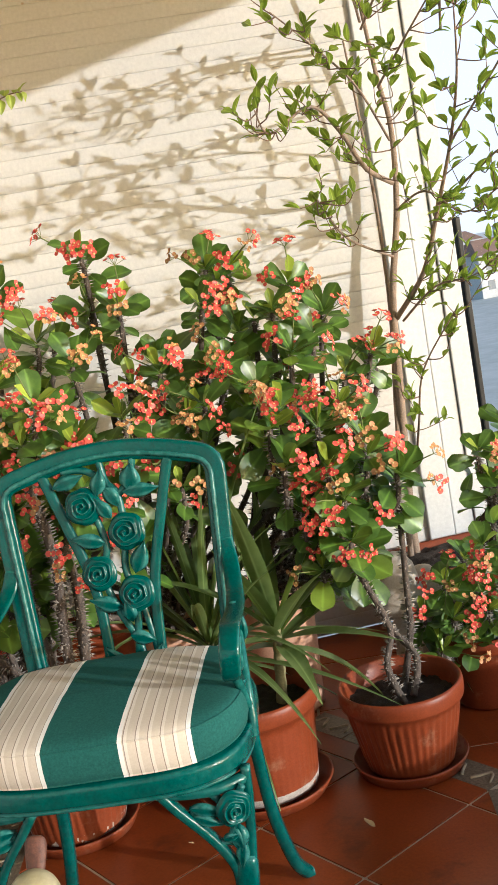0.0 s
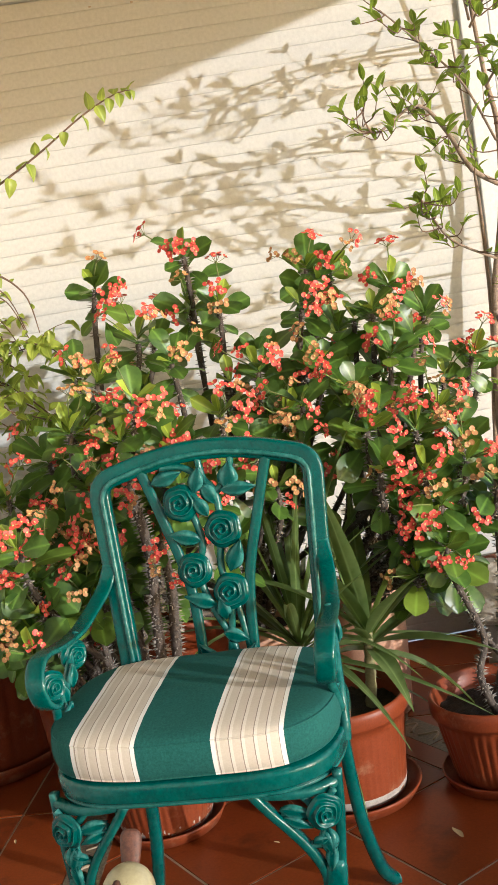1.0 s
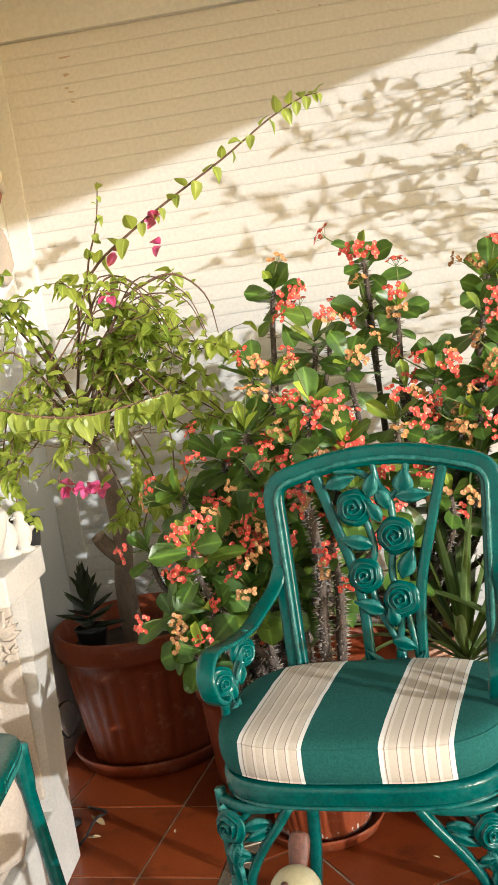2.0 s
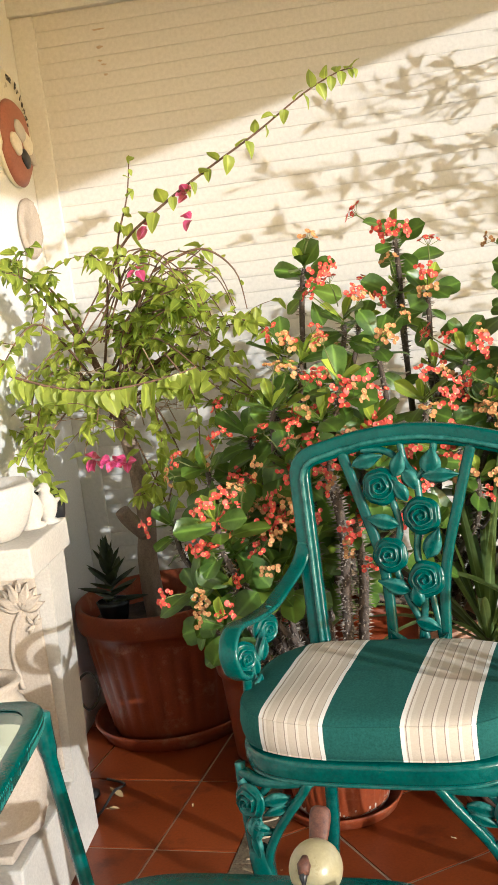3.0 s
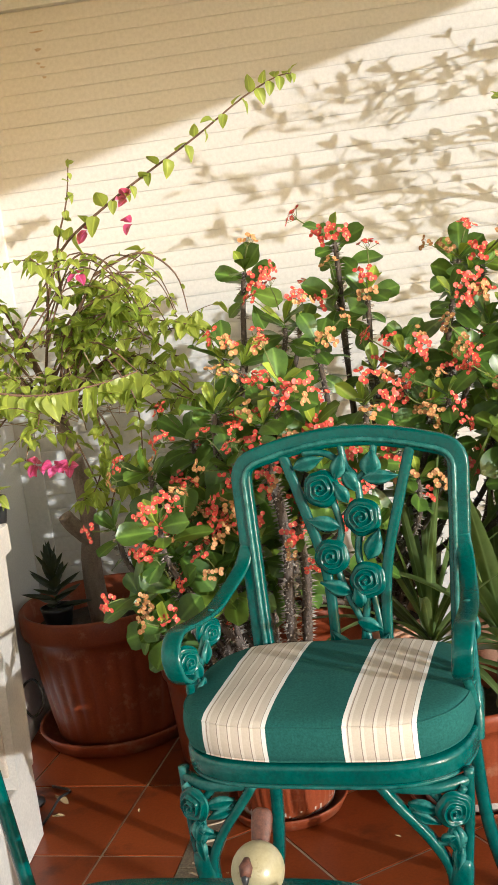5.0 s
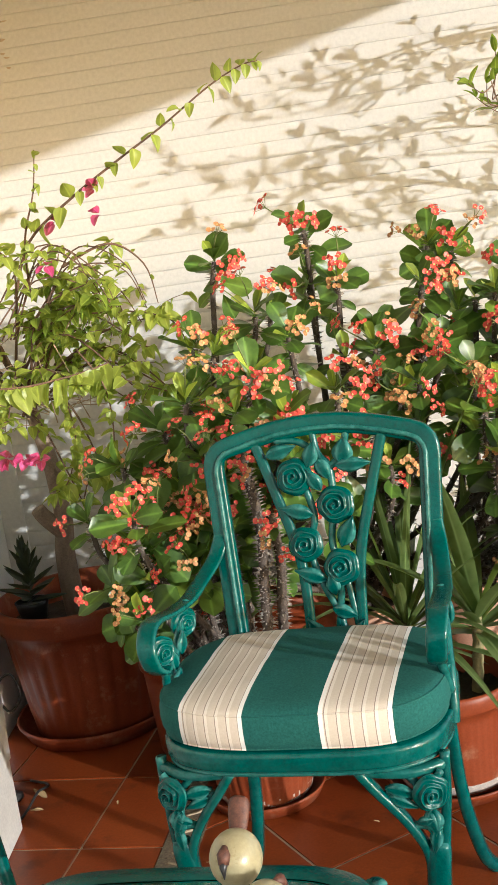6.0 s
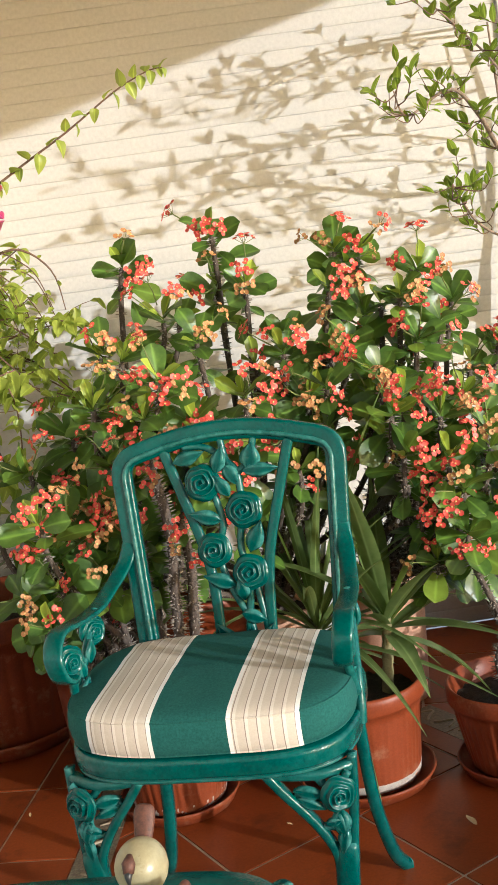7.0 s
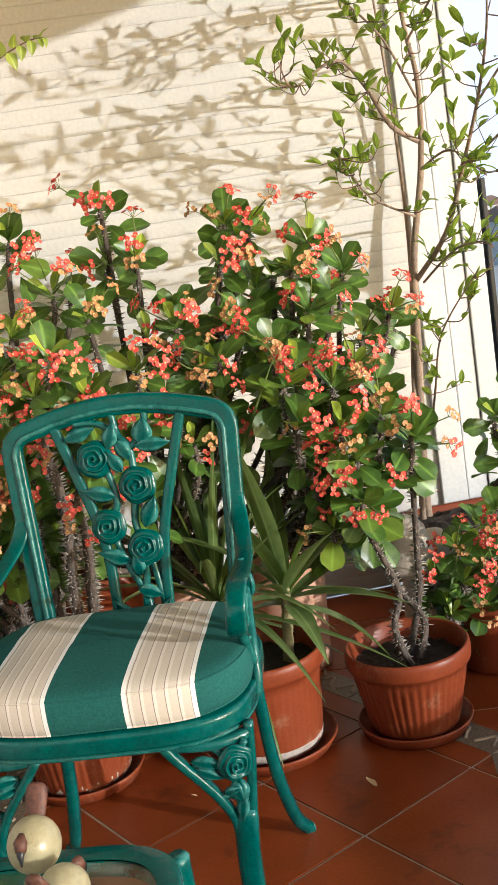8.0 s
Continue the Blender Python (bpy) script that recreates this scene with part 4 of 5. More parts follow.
def euphorbia(base, tips, seed, label, size=1.0, spare=0, spread=0.10, drop=0.16, bloom=3.7, old=(), near=1.0):
    """A thorny bush: spiny stems from the pot to each tip, a rosette of spoon leaves and red heads on every tip."""
    rnd = random.Random(seed)
    bx, by_, bz = base
    ob = thing("thorny_shrub", pose(bx, by_, bz), label, "flowering shrub", "flowering shrubs")
    base = Vector(base)
    # near: how far the crown leans out of the pot towards the seats
    tips = [Vector((0, 0, 1.255)).lerp(Vector(t), near) for t in tips]
    all_tips = [(t, True) for t in tips]
    for k in range(spare):
        t = Vector(rnd.choice(tips)) + Vector((rnd.uniform(-spread, spread), rnd.uniform(-spread, spread * 0.6), -rnd.uniform(0.03, drop)))
        all_tips.append((t, False))
    # no stem grows through the chair
    all_tips = [(Vector((t.x, max(t.y, 2.29) if t.x > -0.38 and t.z > 0.5 and seed < 5 else t.y, t.z)), main) for t, main in all_tips]
    leaves, inner = 0, []
    for way in old:
        pts = spline([Vector((0, 0, 1.255)).lerp(Vector(p), 0.93 if i else 1.0) - base for i, p in enumerate(way)], 9)
        part("old_stem", spiny_stem(pts, 0.0125, 0.0105, rnd, True), (SPINY, SPINE), ob, "thick grey spiny old stem")
    for t, main in all_tips:
        t = t - base
        k = min(1.0, t.length / 0.6)
        foot = Vector((rnd.uniform(-0.05, 0.05) * k, rnd.uniform(-0.05, 0.05) * k, 0.0))
        mid = foot * 0.5 + t * 0.5 + Vector((rnd.uniform(-0.05, 0.05), rnd.uniform(-0.03, 0.05), -0.04)) * k
        low = foot.lerp(mid, 0.5) + Vector((rnd.uniform(-0.06, 0.06), rnd.uniform(-0.04, 0.04), 0.02)) * k
        neck = t - Vector((t.x * 0.08, t.y * 0.08, 0.10 * k))
        pts = spline([foot, low, mid, neck, t], 5)
        part("stem", spiny_stem(pts, 0.0090, 0.0062, rnd, True), (SPINY, SPINE), ob)
        axis = Vector((t.x * 0.5 + rnd.uniform(-0.3, 0.4), -0.75 + rnd.uniform(-0.35, 0.25), 1.0)).normalized()
        side = axis.orthogonal().normalized()
        n = rnd.randint(12, 14) if main else rnd.randint(8, 9)
        a0 = rnd.uniform(0, 6.28)
        for k in range(n):
            leaves += 1
            h = k / (n - 1)
            a = a0 + 2.4 * k
            out = Matrix.Rotation(a, 3, axis) @ side
            el = radians(-20 + 85 * h ** 1.2 + rnd.uniform(-10, 10))
            d = out * math.cos(el) + axis * math.sin(el)
            p = t + axis * (-0.10 * (1 - h) ** 2 - 0.02 + 0.035 * h)
            young = h > 0.78 and rnd.random() < 0.6
            me = rnd.choice(YOUNG_LEAVES) if young else rnd.choice(EUPH_LEAVES)
            lm = aim(p, d, rnd.uniform(-0.6, 0.6), size * rnd.uniform(0.7, 1.22) * (1.0 - 0.2 * h), axis)
            if leaves > 295:
                inner.append((me, lm))
            else:
                put("leaf", me, ob, lm)
        m = rnd.random() * 1.2 + bloom - 0.6
        for k in range(int(m) if main else int(m * 0.6)):
            a = rnd.uniform(0, 6.28)
            out = Matrix.Rotation(a, 3, axis) @ side
            d = (axis * rnd.uniform(0.2, 1.0) + out * rnd.uniform(0.3, 1.1) + Vector((0, -0.5, 0.1))).normalized()
            p = t + axis * 0.01 + d * rnd.uniform(0.03, 0.075)
            me = rnd.choice(RUST_HEADS) if rnd.random() < 0.36 else rnd.choice(CORAL_HEADS)
            put("flower_head", me, ob, aim(p, d, rnd.uniform(0, 6), rnd.uniform(0.82, 1.12)))
    if inner:
        tagged(put("leaves", joined("leaves", inner, EUPH), ob, Matrix.Identity(4)), "glossy green leaves inside the bush", kind="stuff")
    return ob


GREENERY = "potted thorny shrub with glossy spoon leaves and coral red flowers"
euphorbia((0.06, 2.78, 0.29), ((0.04, 3.00, 1.31), (0.11, 2.95, 1.16), (0.37, 3.00, 1.22), (0.44, 3.05, 1.21), (0.33, 2.90, 1.12), (-0.04, 2.80, 1.04), (0.18, 2.80, 0.98), (0.06, 2.65, 0.90), (0.35, 2.80, 0.98), (0.22, 2.72, 0.86), (-0.06, 2.70, 0.84)), 1, GREENERY, 0.95, 24, 0.14, 0.28, near=0.9)
euphorbia((0.36, 2.80, 0.32), ((0.58, 2.95, 1.14), (0.51, 2.85, 1.08), (0.53, 2.80, 0.96), (0.76, 2.85, 0.92), (0.41, 2.70, 0.90), (0.41, 2.60, 0.81), (0.61, 2.70, 0.81), (0.68, 3.00, 1.04), (0.64, 2.60, 0.73), (0.53, 2.55, 0.69), (0.53, 2.60, 0.79), (0.42, 2.92, 1.04)), 2, GREENERY, 0.95, 22, 0.13, 0.26, near=0.9)
euphorbia((-0.42, 2.72, 0.24), ((-0.21, 2.95, 1.26), (-0.14, 2.50, 0.98), (-0.07, 2.60, 0.86), (-0.24, 2.80, 1.02), (-0.12, 2.90, 1.10), (-0.30, 2.62, 0.92), (-0.18, 2.66, 0.80), (-0.27, 2.50, 0.79)), 3, GREENERY, 0.97, 20, 0.16, 0.22, near=0.9)
euphorbia((-0.232, 2.395, 0.20), ((-0.41, 2.20, 0.75), (-0.45, 2.40, 0.83), (-0.35, 2.45, 0.89), (-0.31, 2.35, 0.75), (-0.48, 2.25, 0.59), (-0.35, 2.30, 0.64), (-0.28, 2.35, 0.66), (-0.17, 2.30, 0.93), (-0.38, 2.50, 0.78), (-0.44, 2.30, 0.55), (-0.34, 2.40, 0.54), (-0.20, 2.46, 0.70), (-0.40, 2.32, 0.68)), 4, GREENERY, 1.02, 20, 0.10, 0.12, 3.2, (((-0.20, 2.41, 0.20), (-0.178, 2.42, 0.40), (-0.172, 2.42, 0.50), (-0.161, 2.42, 0.61), (-0.167, 2.42, 0.72), (-0.185, 2.42, 0.82)), ((-0.15, 2.44, 0.20), (-0.142, 2.45, 0.40), (-0.127, 2.45, 0.55), (-0.14, 2.47, 0.68))))
euphorbia((0.562, 2.315, 0.17), ((0.64, 2.35, 0.67), (0.50, 2.30, 0.57), (0.53, 2.42, 0.50)), 5, "spindly thorny shrub with a leafy crown, in a ribbed pot", 1.0, 0, 0.06, 0.1, 3.6)
euphorbia((0.86, 2.56, 0.16), ((0.82, 2.50, 0.40), (0.85, 2.50, 0.30), (0.76, 2.50, 0.35), (0.81, 2.48, 0.19), (0.765, 2.49, 0.26), (0.72, 2.47, 0.19), (0.70, 2.52, 0.27), (0.88, 2.52, 0.42), (0.90, 2.48, 0.24)), 6, "low thorny shrub with red flowers in a small pot", 0.85, 5, 0.06, 0.08, 3.0)

euphorbia((1.04, 2.87, 0.26), ((1.00, 2.80, 0.60), (1.03, 2.80, 0.50), (1.10, 2.84, 0.66)), 7, "thorny shrub at the end of the long planter", 0.9, 1, 0.05, 0.08, 2.0)


def strap_plant(base, count, L, W, seed, label, trunk=0.12, lean=(0, 0), steep=0.9):
    """Long arching strap leaves from the top of a short ringed trunk."""
    rnd = random.Random(seed)
    ob = thing("strap_leaf_plant", pose(*base), label, "plant")
    top = Vector((lean[0], lean[1], trunk))
    b = bmesh.new()
    pts = spline([(0, 0, -0.04), top * 0.5 + Vector((0.004, 0, 0)), top], 8)
    tube(b, pts, [0.0135 + 0.002 * (k % 2) - 0.003 * k / len(pts) for k in range(len(pts))], 10)
    part("trunk", b, CANE, ob)
    for k in range(count):
        h = k / count
        a = 2.4 * k + rnd.uniform(-0.3, 0.3)
        el = radians(-20 + 105 * h ** 0.7) * steep + rnd.uniform(-0.12, 0.12)
        ln = L * rnd.uniform(0.75, 1.1) * (0.75 + 0.35 * h)
        d = Vector((math.cos(a) * math.cos(el), math.sin(a) * math.cos(el), math.sin(el)))
        me = bpy.data.meshes.new("leaf")
        vs, uv, fs = [], [], []
        n = 10
        p, dd = top + Vector((0, 0, -0.05 + 0.06 * h)), d.copy()
        droop = rnd.uniform(0.5, 2.0) * (1 - 0.7 * h)
        for i in range(n + 1):
            t = i / n
            sx = dd.cross(Vector((0, 0, 1)))
            sx = sx.normalized() if sx.length > 0.05 else Vector((1, 0, 0))
            nn = sx.cross(dd)
            w = W / 2 * min(1, 0.45 + 2.2 * t) * (1 - max(0, t - 0.45) / 0.55 * 0.96)
            for u in (-1, 0, 1):
                vs.append(tuple(p + sx * u * w + nn * (0.35 * w if u else 0)))
                uv.append((0.5 + u / 2, t))
            p = p + dd * (ln / n)
            dd = (dd + Vector((0, 0, -droop / n))).normalized()
        for i in range(n):
            for j in range(2):
                q = i * 3 + j
                fs.append((q, q + 1, q + 4, q + 3))
        me.from_pydata(vs, [], fs)
        lu = me.uv_layers.new(name="UVMap")
        for pl in me.polygons:
            pl.use_smooth = True
            for li in pl.loop_indices:
                lu.data[li].uv = uv[me.loops[li].vertex_index]
        me.materials.append(BLADE)
        put("leaf", me, ob, Matrix.Identity(4))
    return ob


strap_plant((0.285, 2.37, 0.215), 16, 0.42, 0.046, 11, "strap-leaved plant with a short ringed trunk, in a pot", 0.17, (0.02, 0.0), 0.85)
strap_plant((0.13, 2.46, 0.18), 46, 0.60, 0.024, 12, "tall strap-leaved plant with narrow arching leaves", 0.18, (0.02, 0.0), 1.0)


def limb_mesh(pts, r0, r1, n=6, seg=8):
    return tube(bmesh.new(), spline(pts, n), (r0, r1), seg)


# ---- slim tree in the long planter ----
def slim_tree():
    rnd = random.Random(21)
    o = Vector((0.87, 3.13, 0.25))

    def out(p, k):
        """Moves a point of the crown out towards the seats."""
        return Vector((0, 0, 1.255)).lerp(Vector(p), k)
    ob = thing("slim_tree", Matrix.Translation(o), "slender young tree with thin twigs and sparse light green leaves", "tree")
    part("trunk", limb_mesh([out(p, 1.025) - o for p in ((0.86, 3.08, 0.22), (0.86, 3.08, 0.38), (0.89, 3.08, 0.81), (0.91, 3.08, 1.05), (0.96, 3.08, 1.29), (0.98, 3.08, 1.52), (0.96, 3.08, 1.68), (0.93, 3.04, 1.93), (0.94, 3.01, 2.03))], 0.0155, 0.004), BARK, ob)
    part("trunk", limb_mesh([out(p, 1.025) - o for p in ((0.83, 3.04, 0.22), (0.84, 3.05, 0.46), (0.87, 3.09, 0.72), (0.90, 3.10, 0.99), (0.91, 3.11, 1.25), (0.90, 3.10, 1.51), (0.88, 3.08, 1.78))], 0.010, 0.003), BARK, ob)
    # the last three limbs are unseen, added above to throw leaf shadows on the shutter
    limbs = [((0.91, 3.08, 0.98), (1.00, 3.04, 1.10), (1.06, 3.01, 1.27), (1.11, 2.96, 1.45), (1.13, 2.89, 1.62), (1.15, 2.89, 1.82)),
             ((0.96, 3.08, 1.37), (0.875, 3.03, 1.42), (0.80, 2.97, 1.53), (0.72, 2.93, 1.60), (0.60, 2.92, 1.545), (0.565, 2.90, 1.61)),
             ((0.93, 3.08, 0.97), (1.05, 3.10, 1.05), (1.17, 3.10, 1.06), (1.26, 3.08, 1.11)),
             ((0.93, 3.08, 1.16), (0.78, 2.96, 1.23), (0.72, 2.93, 1.31), (0.70, 2.95, 1.37)),
             ((0.89, 3.04, 0.54), (0.92, 3.04, 0.67), (0.96, 3.04, 0.82), (1.09, 3.04, 0.98)),
             ((0.97, 3.08, 1.49), (0.88, 3.01, 1.64), (0.76, 2.89, 1.73), (0.63, 2.81, 1.83)),
             ((0.96, 3.08, 1.64), (1.02, 2.96, 1.74), (1.07, 2.81, 1.83)),
             ((0.96, 3.08, 1.29), (1.05, 3.07, 1.33), (1.15, 3.04, 1.25), (1.23, 2.96, 1.30)),
             ((1.06, 3.01, 1.27), (1.22, 2.99, 1.385), (1.38, 2.98, 1.475), (1.50, 2.98, 1.65)),
             ((1.11, 2.96, 1.45), (1.27, 2.96, 1.63), (1.42, 2.98, 1.80)),
             ((0.93, 3.06, 1.80), (0.95, 2.90, 1.87), (0.95, 2.76, 1.88), (0.86, 2.70, 1.89)),
             ((0.93, 3.06, 1.82), (0.86, 2.88, 1.88), (0.78, 2.74, 1.89), (0.66, 2.66, 1.86)),
             ((1.12, 2.95, 1.75), (1.08, 2.80, 1.83), (1.05, 2.62, 1.86), (0.95, 2.52, 1.88))]
    meshes = [leaf_mesh("leaf", 0.056, 0.023, FICUS, 0.9, c, 0.3, 5, 0.03, 0.6, seed=k) for k, c in enumerate((0.20, 0.50, 0.80))]
    n = 0
    spots = []
    for k, l in enumerate(limbs):
        reach = 0.145 if k in (1, 3, 5) else 0.20 if k < 10 else 0.05
        pts = [out(p, 1.025 - reach * i / (len(l) - 1)) - o for i, p in enumerate(l)]
        big = k in (0, 1)
        part("limb", limb_mesh(pts, 0.0085 if big else 0.0042, 0.0016), BARK, ob)
        sp = spline(pts, 6)
        spots += [(sp[i], (sp[min(i + 1, len(sp) - 1)] - sp[max(i - 1, 0)]).normalized()) for i in range(5 if k == 4 else 3, len(sp), 2)]
    for i in range(6):
        spots.append((out((0.92, 2.92, 1.45 + 0.07 * i), 0.93) - o, Vector((rnd.uniform(-1, 1), -0.5, 0.5)).normalized()))
    twigs = []
    for p, d in spots:
        for r in range(2):
            side = Vector((rnd.uniform(-1, 1), rnd.uniform(-0.9, 0.4), rnd.uniform(-0.35, 0.8)))
            e = (d * 0.5 + side).normalized()
            L = rnd.uniform(0.04, 0.12)
            q = p + e * L + Vector((0, 0, rnd.uniform(-0.03, 0.03)))
            pts = spline([p, p + e * L * 0.5 + Vector((rnd.uniform(-0.02, 0.02), 0, -0.015)), q], 4)
            part("twig", tube(bmesh.new(), pts, (0.0020, 0.0009), 5), TWIG, ob)
            for s in range(rnd.randint(3, 6)):
                n += 1
                t = rnd.uniform(0.35, 1.0) if s > 1 else 1.0
                c = pts[min(int(t * (len(pts) - 1)), len(pts) - 1)]
                ld = (e * 0.6 + Vector((rnd.uniform(-0.8, 0.8), rnd.uniform(-0.8, 0.6), rnd.uniform(0.0, 1.2)))).normalized()
                m = aim(c, ld, rnd.uniform(-0.8, 0.8), rnd.uniform(0.55, 0.95))
                if n % 5 < 3 and n < 490:
                    put("leaf", rnd.choice(meshes), ob, m)
                else:
                    twigs.append((rnd.choice(meshes), m))
    lv = put("leaves", joined("leaves", twigs, FICUS), ob, Matrix.Identity(4))
    tagged(lv, "light green leaves further in the crown", kind="stuff")


slim_tree()


# ---- climbing shrub in the large pot ----
def climber():
    rnd = random.Random(31)
    o = Vector((-0.74, 2.95, 0.33))
    ob = thing("climbing_shrub", Matrix.Translation(o), "climbing shrub with tangled twigs, small leaves and pink bracts", "shrub")
    part("trunk", limb_mesh([Vector(p) - o for p in ((-0.74, 2.95, 0.30), (-0.75, 2.95, 0.40), (-0.745, 2.93, 0.52), (-0.73, 2.92, 0.62), (-0.735, 2.90, 0.79), (-0.75, 2.88, 0.90), (-0.76, 2.85, 1.02))], 0.034, 0.016, 5, 12), BARK, ob)
    part("stub", limb_mesh([Vector(p) - o for p in ((-0.735, 2.92, 0.58), (-0.775, 2.90, 0.63), (-0.79, 2.89, 0.66))], 0.026, 0.021, 4, 10), BARK, ob, "sawn-off limb stub")
    meshes = [leaf_mesh("leaf", 0.043, 0.029, BOUG, 0.62, c, 0.35, 5, 0.05, 0.7, seed=k) for k, c in enumerate((0.2, 0.5, 0.8))]
    bracts = [leaf_mesh("bract", 0.034, 0.026, PINK, 0.75, 0.3, 0.4, 5, 0.08, 0.4, seed=k) for k in range(2)]
    n = [0]
    rest = []

    def leafy(p, d, s=1.0):
        m = aim(p, d, rnd.uniform(-0.7, 0.7), s * rnd.uniform(0.7, 1.15))
        me = rnd.choice(meshes)
        if n[0] < 297:
            put("leaf", me, ob, m)
        else:
            rest.append((me, m))
        n[0] += 1
    head = Vector((-0.76, 2.85, 1.02)) - o
    # arching canes out of the head
    ends = []
    for k in range(25):
        a = rnd.uniform(0, 6.28)
        ex = Vector((-0.67 + 0.40 * math.cos(a) * rnd.uniform(0.4, 1), 2.64 + 0.28 * math.sin(a) * rnd.uniform(0.4, 1), rnd.uniform(0.86, 1.36))) - o
        ends.append(ex)
    ends += [Vector(p) - o for p in ((-0.90, 2.60, 1.37), (-0.93, 2.50, 1.12), (-0.53, 2.70, 1.28), (-0.35, 2.70, 1.15), (-0.79, 2.60, 0.87), (-0.53, 2.50, 1.02), (-0.51, 2.50, 0.80), (-0.88, 2.50, 0.92), (-0.42, 2.55, 1.0), (-0.38, 2.62, 1.08), (-0.58, 2.52, 0.74))]
    for e in ends:
        e = Vector((max(e.x, -0.965 - o.x), e.y, e.z))
        top = head.lerp(e, 0.5) + Vector((rnd.uniform(-0.05, 0.05), rnd.uniform(-0.05, 0.05), rnd.uniform(0.02, 0.14)))
        pts = spline([head + Vector((rnd.uniform(-0.02, 0.02), 0, rnd.uniform(-0.1, 0.02))), top, e], 7)
        part("cane", tube(bmesh.new(), pts, (0.0045, 0.0014), 6), TWIG, ob)
        for i in range(5, len(pts)):
            for r in range(2):
                d = Vector((rnd.uniform(-1, 1), rnd.uniform(-1, 0.5), rnd.uniform(-0.9, 0.5)))
                leafy(pts[i] + d * 0.006, d)
        for r in range(2):
            # short side shoots
            p = pts[rnd.randint(6, len(pts) - 1)]
            d = Vector((rnd.uniform(-1, 1), rnd.uniform(-1, 0.2), rnd.uniform(-0.6, 0.5))).normalized()
            q = spline([p, p + d * 0.05 + Vector((0, 0, 0.008)), p + d * 0.11 + Vector((0, 0, -0.01))], 3)
            part("shoot", tube(bmesh.new(), q, (0.0016, 0.0009), 4), TWIG, ob)
            for c in q[1:]:
                leafy(c, Vector((rnd.uniform(-1, 1), rnd.uniform(-1, 0.3), rnd.uniform(-0.8, 0.3))), 0.9)
    # the long shoot along the wall, and the short upright one
    for l, s0 in ((((-0.70, 2.70, 1.24), (-0.63, 2.65, 1.37), (-0.50, 2.60, 1.455), (-0.38, 2.58, 1.52), (-0.26, 2.56, 1.58), (-0.14, 2.55, 1.65), (-0.06, 2.55, 1.685), (-0.02, 2.55, 1.69)), 1.15),
                  (((-0.66, 2.70, 1.25), (-0.65, 2.70, 1.38), (-0.61, 2.70, 1.49), (-0.59, 2.70, 1.59)), 0.9),
                  (((-0.56, 2.65, 1.30), (-0.44, 2.65, 1.34), (-0.36, 2.65, 1.28), (-0.34, 2.65, 1.18)), 0.5)):
        pts = spline([Vector(p) - o for p in l], 5)
        part("cane", tube(bmesh.new(), pts, (0.004, 0.0012), 6), TWIG, ob)
        for i in range(3, len(pts)):
            if s0 < 0.6 and i % 4:
                continue
            fade = s0 * (1 - 0.55 * (i / len(pts)) ** 3)
            d = Vector((rnd.uniform(-0.3, 0.5), -0.3, -1.0 if i % 2 else rnd.uniform(-0.2, 0.9)))
            leafy(pts[i], d, fade)
    # a low branch with a row of larger hanging leaves
    pts = spline([Vector(p) - o for p in ((-0.93, 2.56, 1.09), (-0.80, 2.52, 1.05), (-0.68, 2.50, 1.035), (-0.55, 2.52, 1.045), (-0.47, 2.55, 1.06))], 6)
    part("cane", tube(bmesh.new(), pts, (0.004, 0.002), 6), TWIG, ob)
    for i in range(1, len(pts)):
        leafy(pts[i], Vector((rnd.uniform(-0.4, 0.4), -0.5, -1.0)), 1.5)
    # hanging leafy canes in front
    for l in (((-0.55, 2.6, 1.1), (-0.48, 2.52, 1.0), (-0.48, 2.5, 0.86), (-0.52, 2.5, 0.80)), ((-0.5, 2.62, 1.18), (-0.38, 2.55, 1.17), (-0.29, 2.52, 1.13), (-0.26, 2.5, 1.02)),
              ((-0.6, 2.6, 1.0), (-0.57, 2.52, 0.9), (-0.60, 2.5, 0.80), (-0.64, 2.5, 0.77)), ((-0.8, 2.6, 1.0), (-0.86, 2.52, 0.92), (-0.87, 2.5, 0.84), (-0.84, 2.5, 0.80))):
        pts = spline([Vector(p) - o for p in l], 6)
        part("cane", tube(bmesh.new(), pts, (0.0026, 0.0012), 5), TWIG, ob)
        for i in range(4, len(pts)):
            for r in range(2):
                leafy(pts[i], Vector((rnd.uniform(-1, 1), rnd.uniform(-1, 0.2), rnd.uniform(-1, 0.3))), 1.0)
    # dry twigs under the crown
    for k in range(46):
        p0 = Vector((rnd.uniform(-0.86, -0.52), rnd.uniform(2.66, 2.88), rnd.uniform(0.95, 1.06))) - o
        d = Vector((rnd.uniform(-1, 1), rnd.uniform(-0.5, 0.5), rnd.uniform(-0.35, 0.35))).normalized()
        L = rnd.uniform(0.05, 0.12)
        pts = spline([p0 - d * L, p0 + Vector((0, 0, rnd.uniform(-0.02, 0.02))), p0 + d * L], 3)
        part("dry_twig", tube(bmesh.new(), pts, (0.0018, 0.0010), 4), DRYTWIG, ob)
    # bare arching canes
    for k in range(9):
        p0 = head + Vector((rnd.uniform(-0.05, 0.1), -0.15, 0.12))
        reach = Vector((rnd.uniform(0.22, 0.42), rnd.uniform(-0.15, 0.0), rnd.uniform(0.02, 0.16)))
        pts = spline([p0, p0 + reach * 0.45 + Vector((0, 0, rnd.uniform(0.10, 0.2))), p0 + reach * 0.85 + Vector((0, 0, 0.06)), p0 + reach + Vector((0, 0, -0.06))], 7)
        part("cane", tube(bmesh.new(), pts, (0.0024, 0.0012), 5), TWIG, ob)
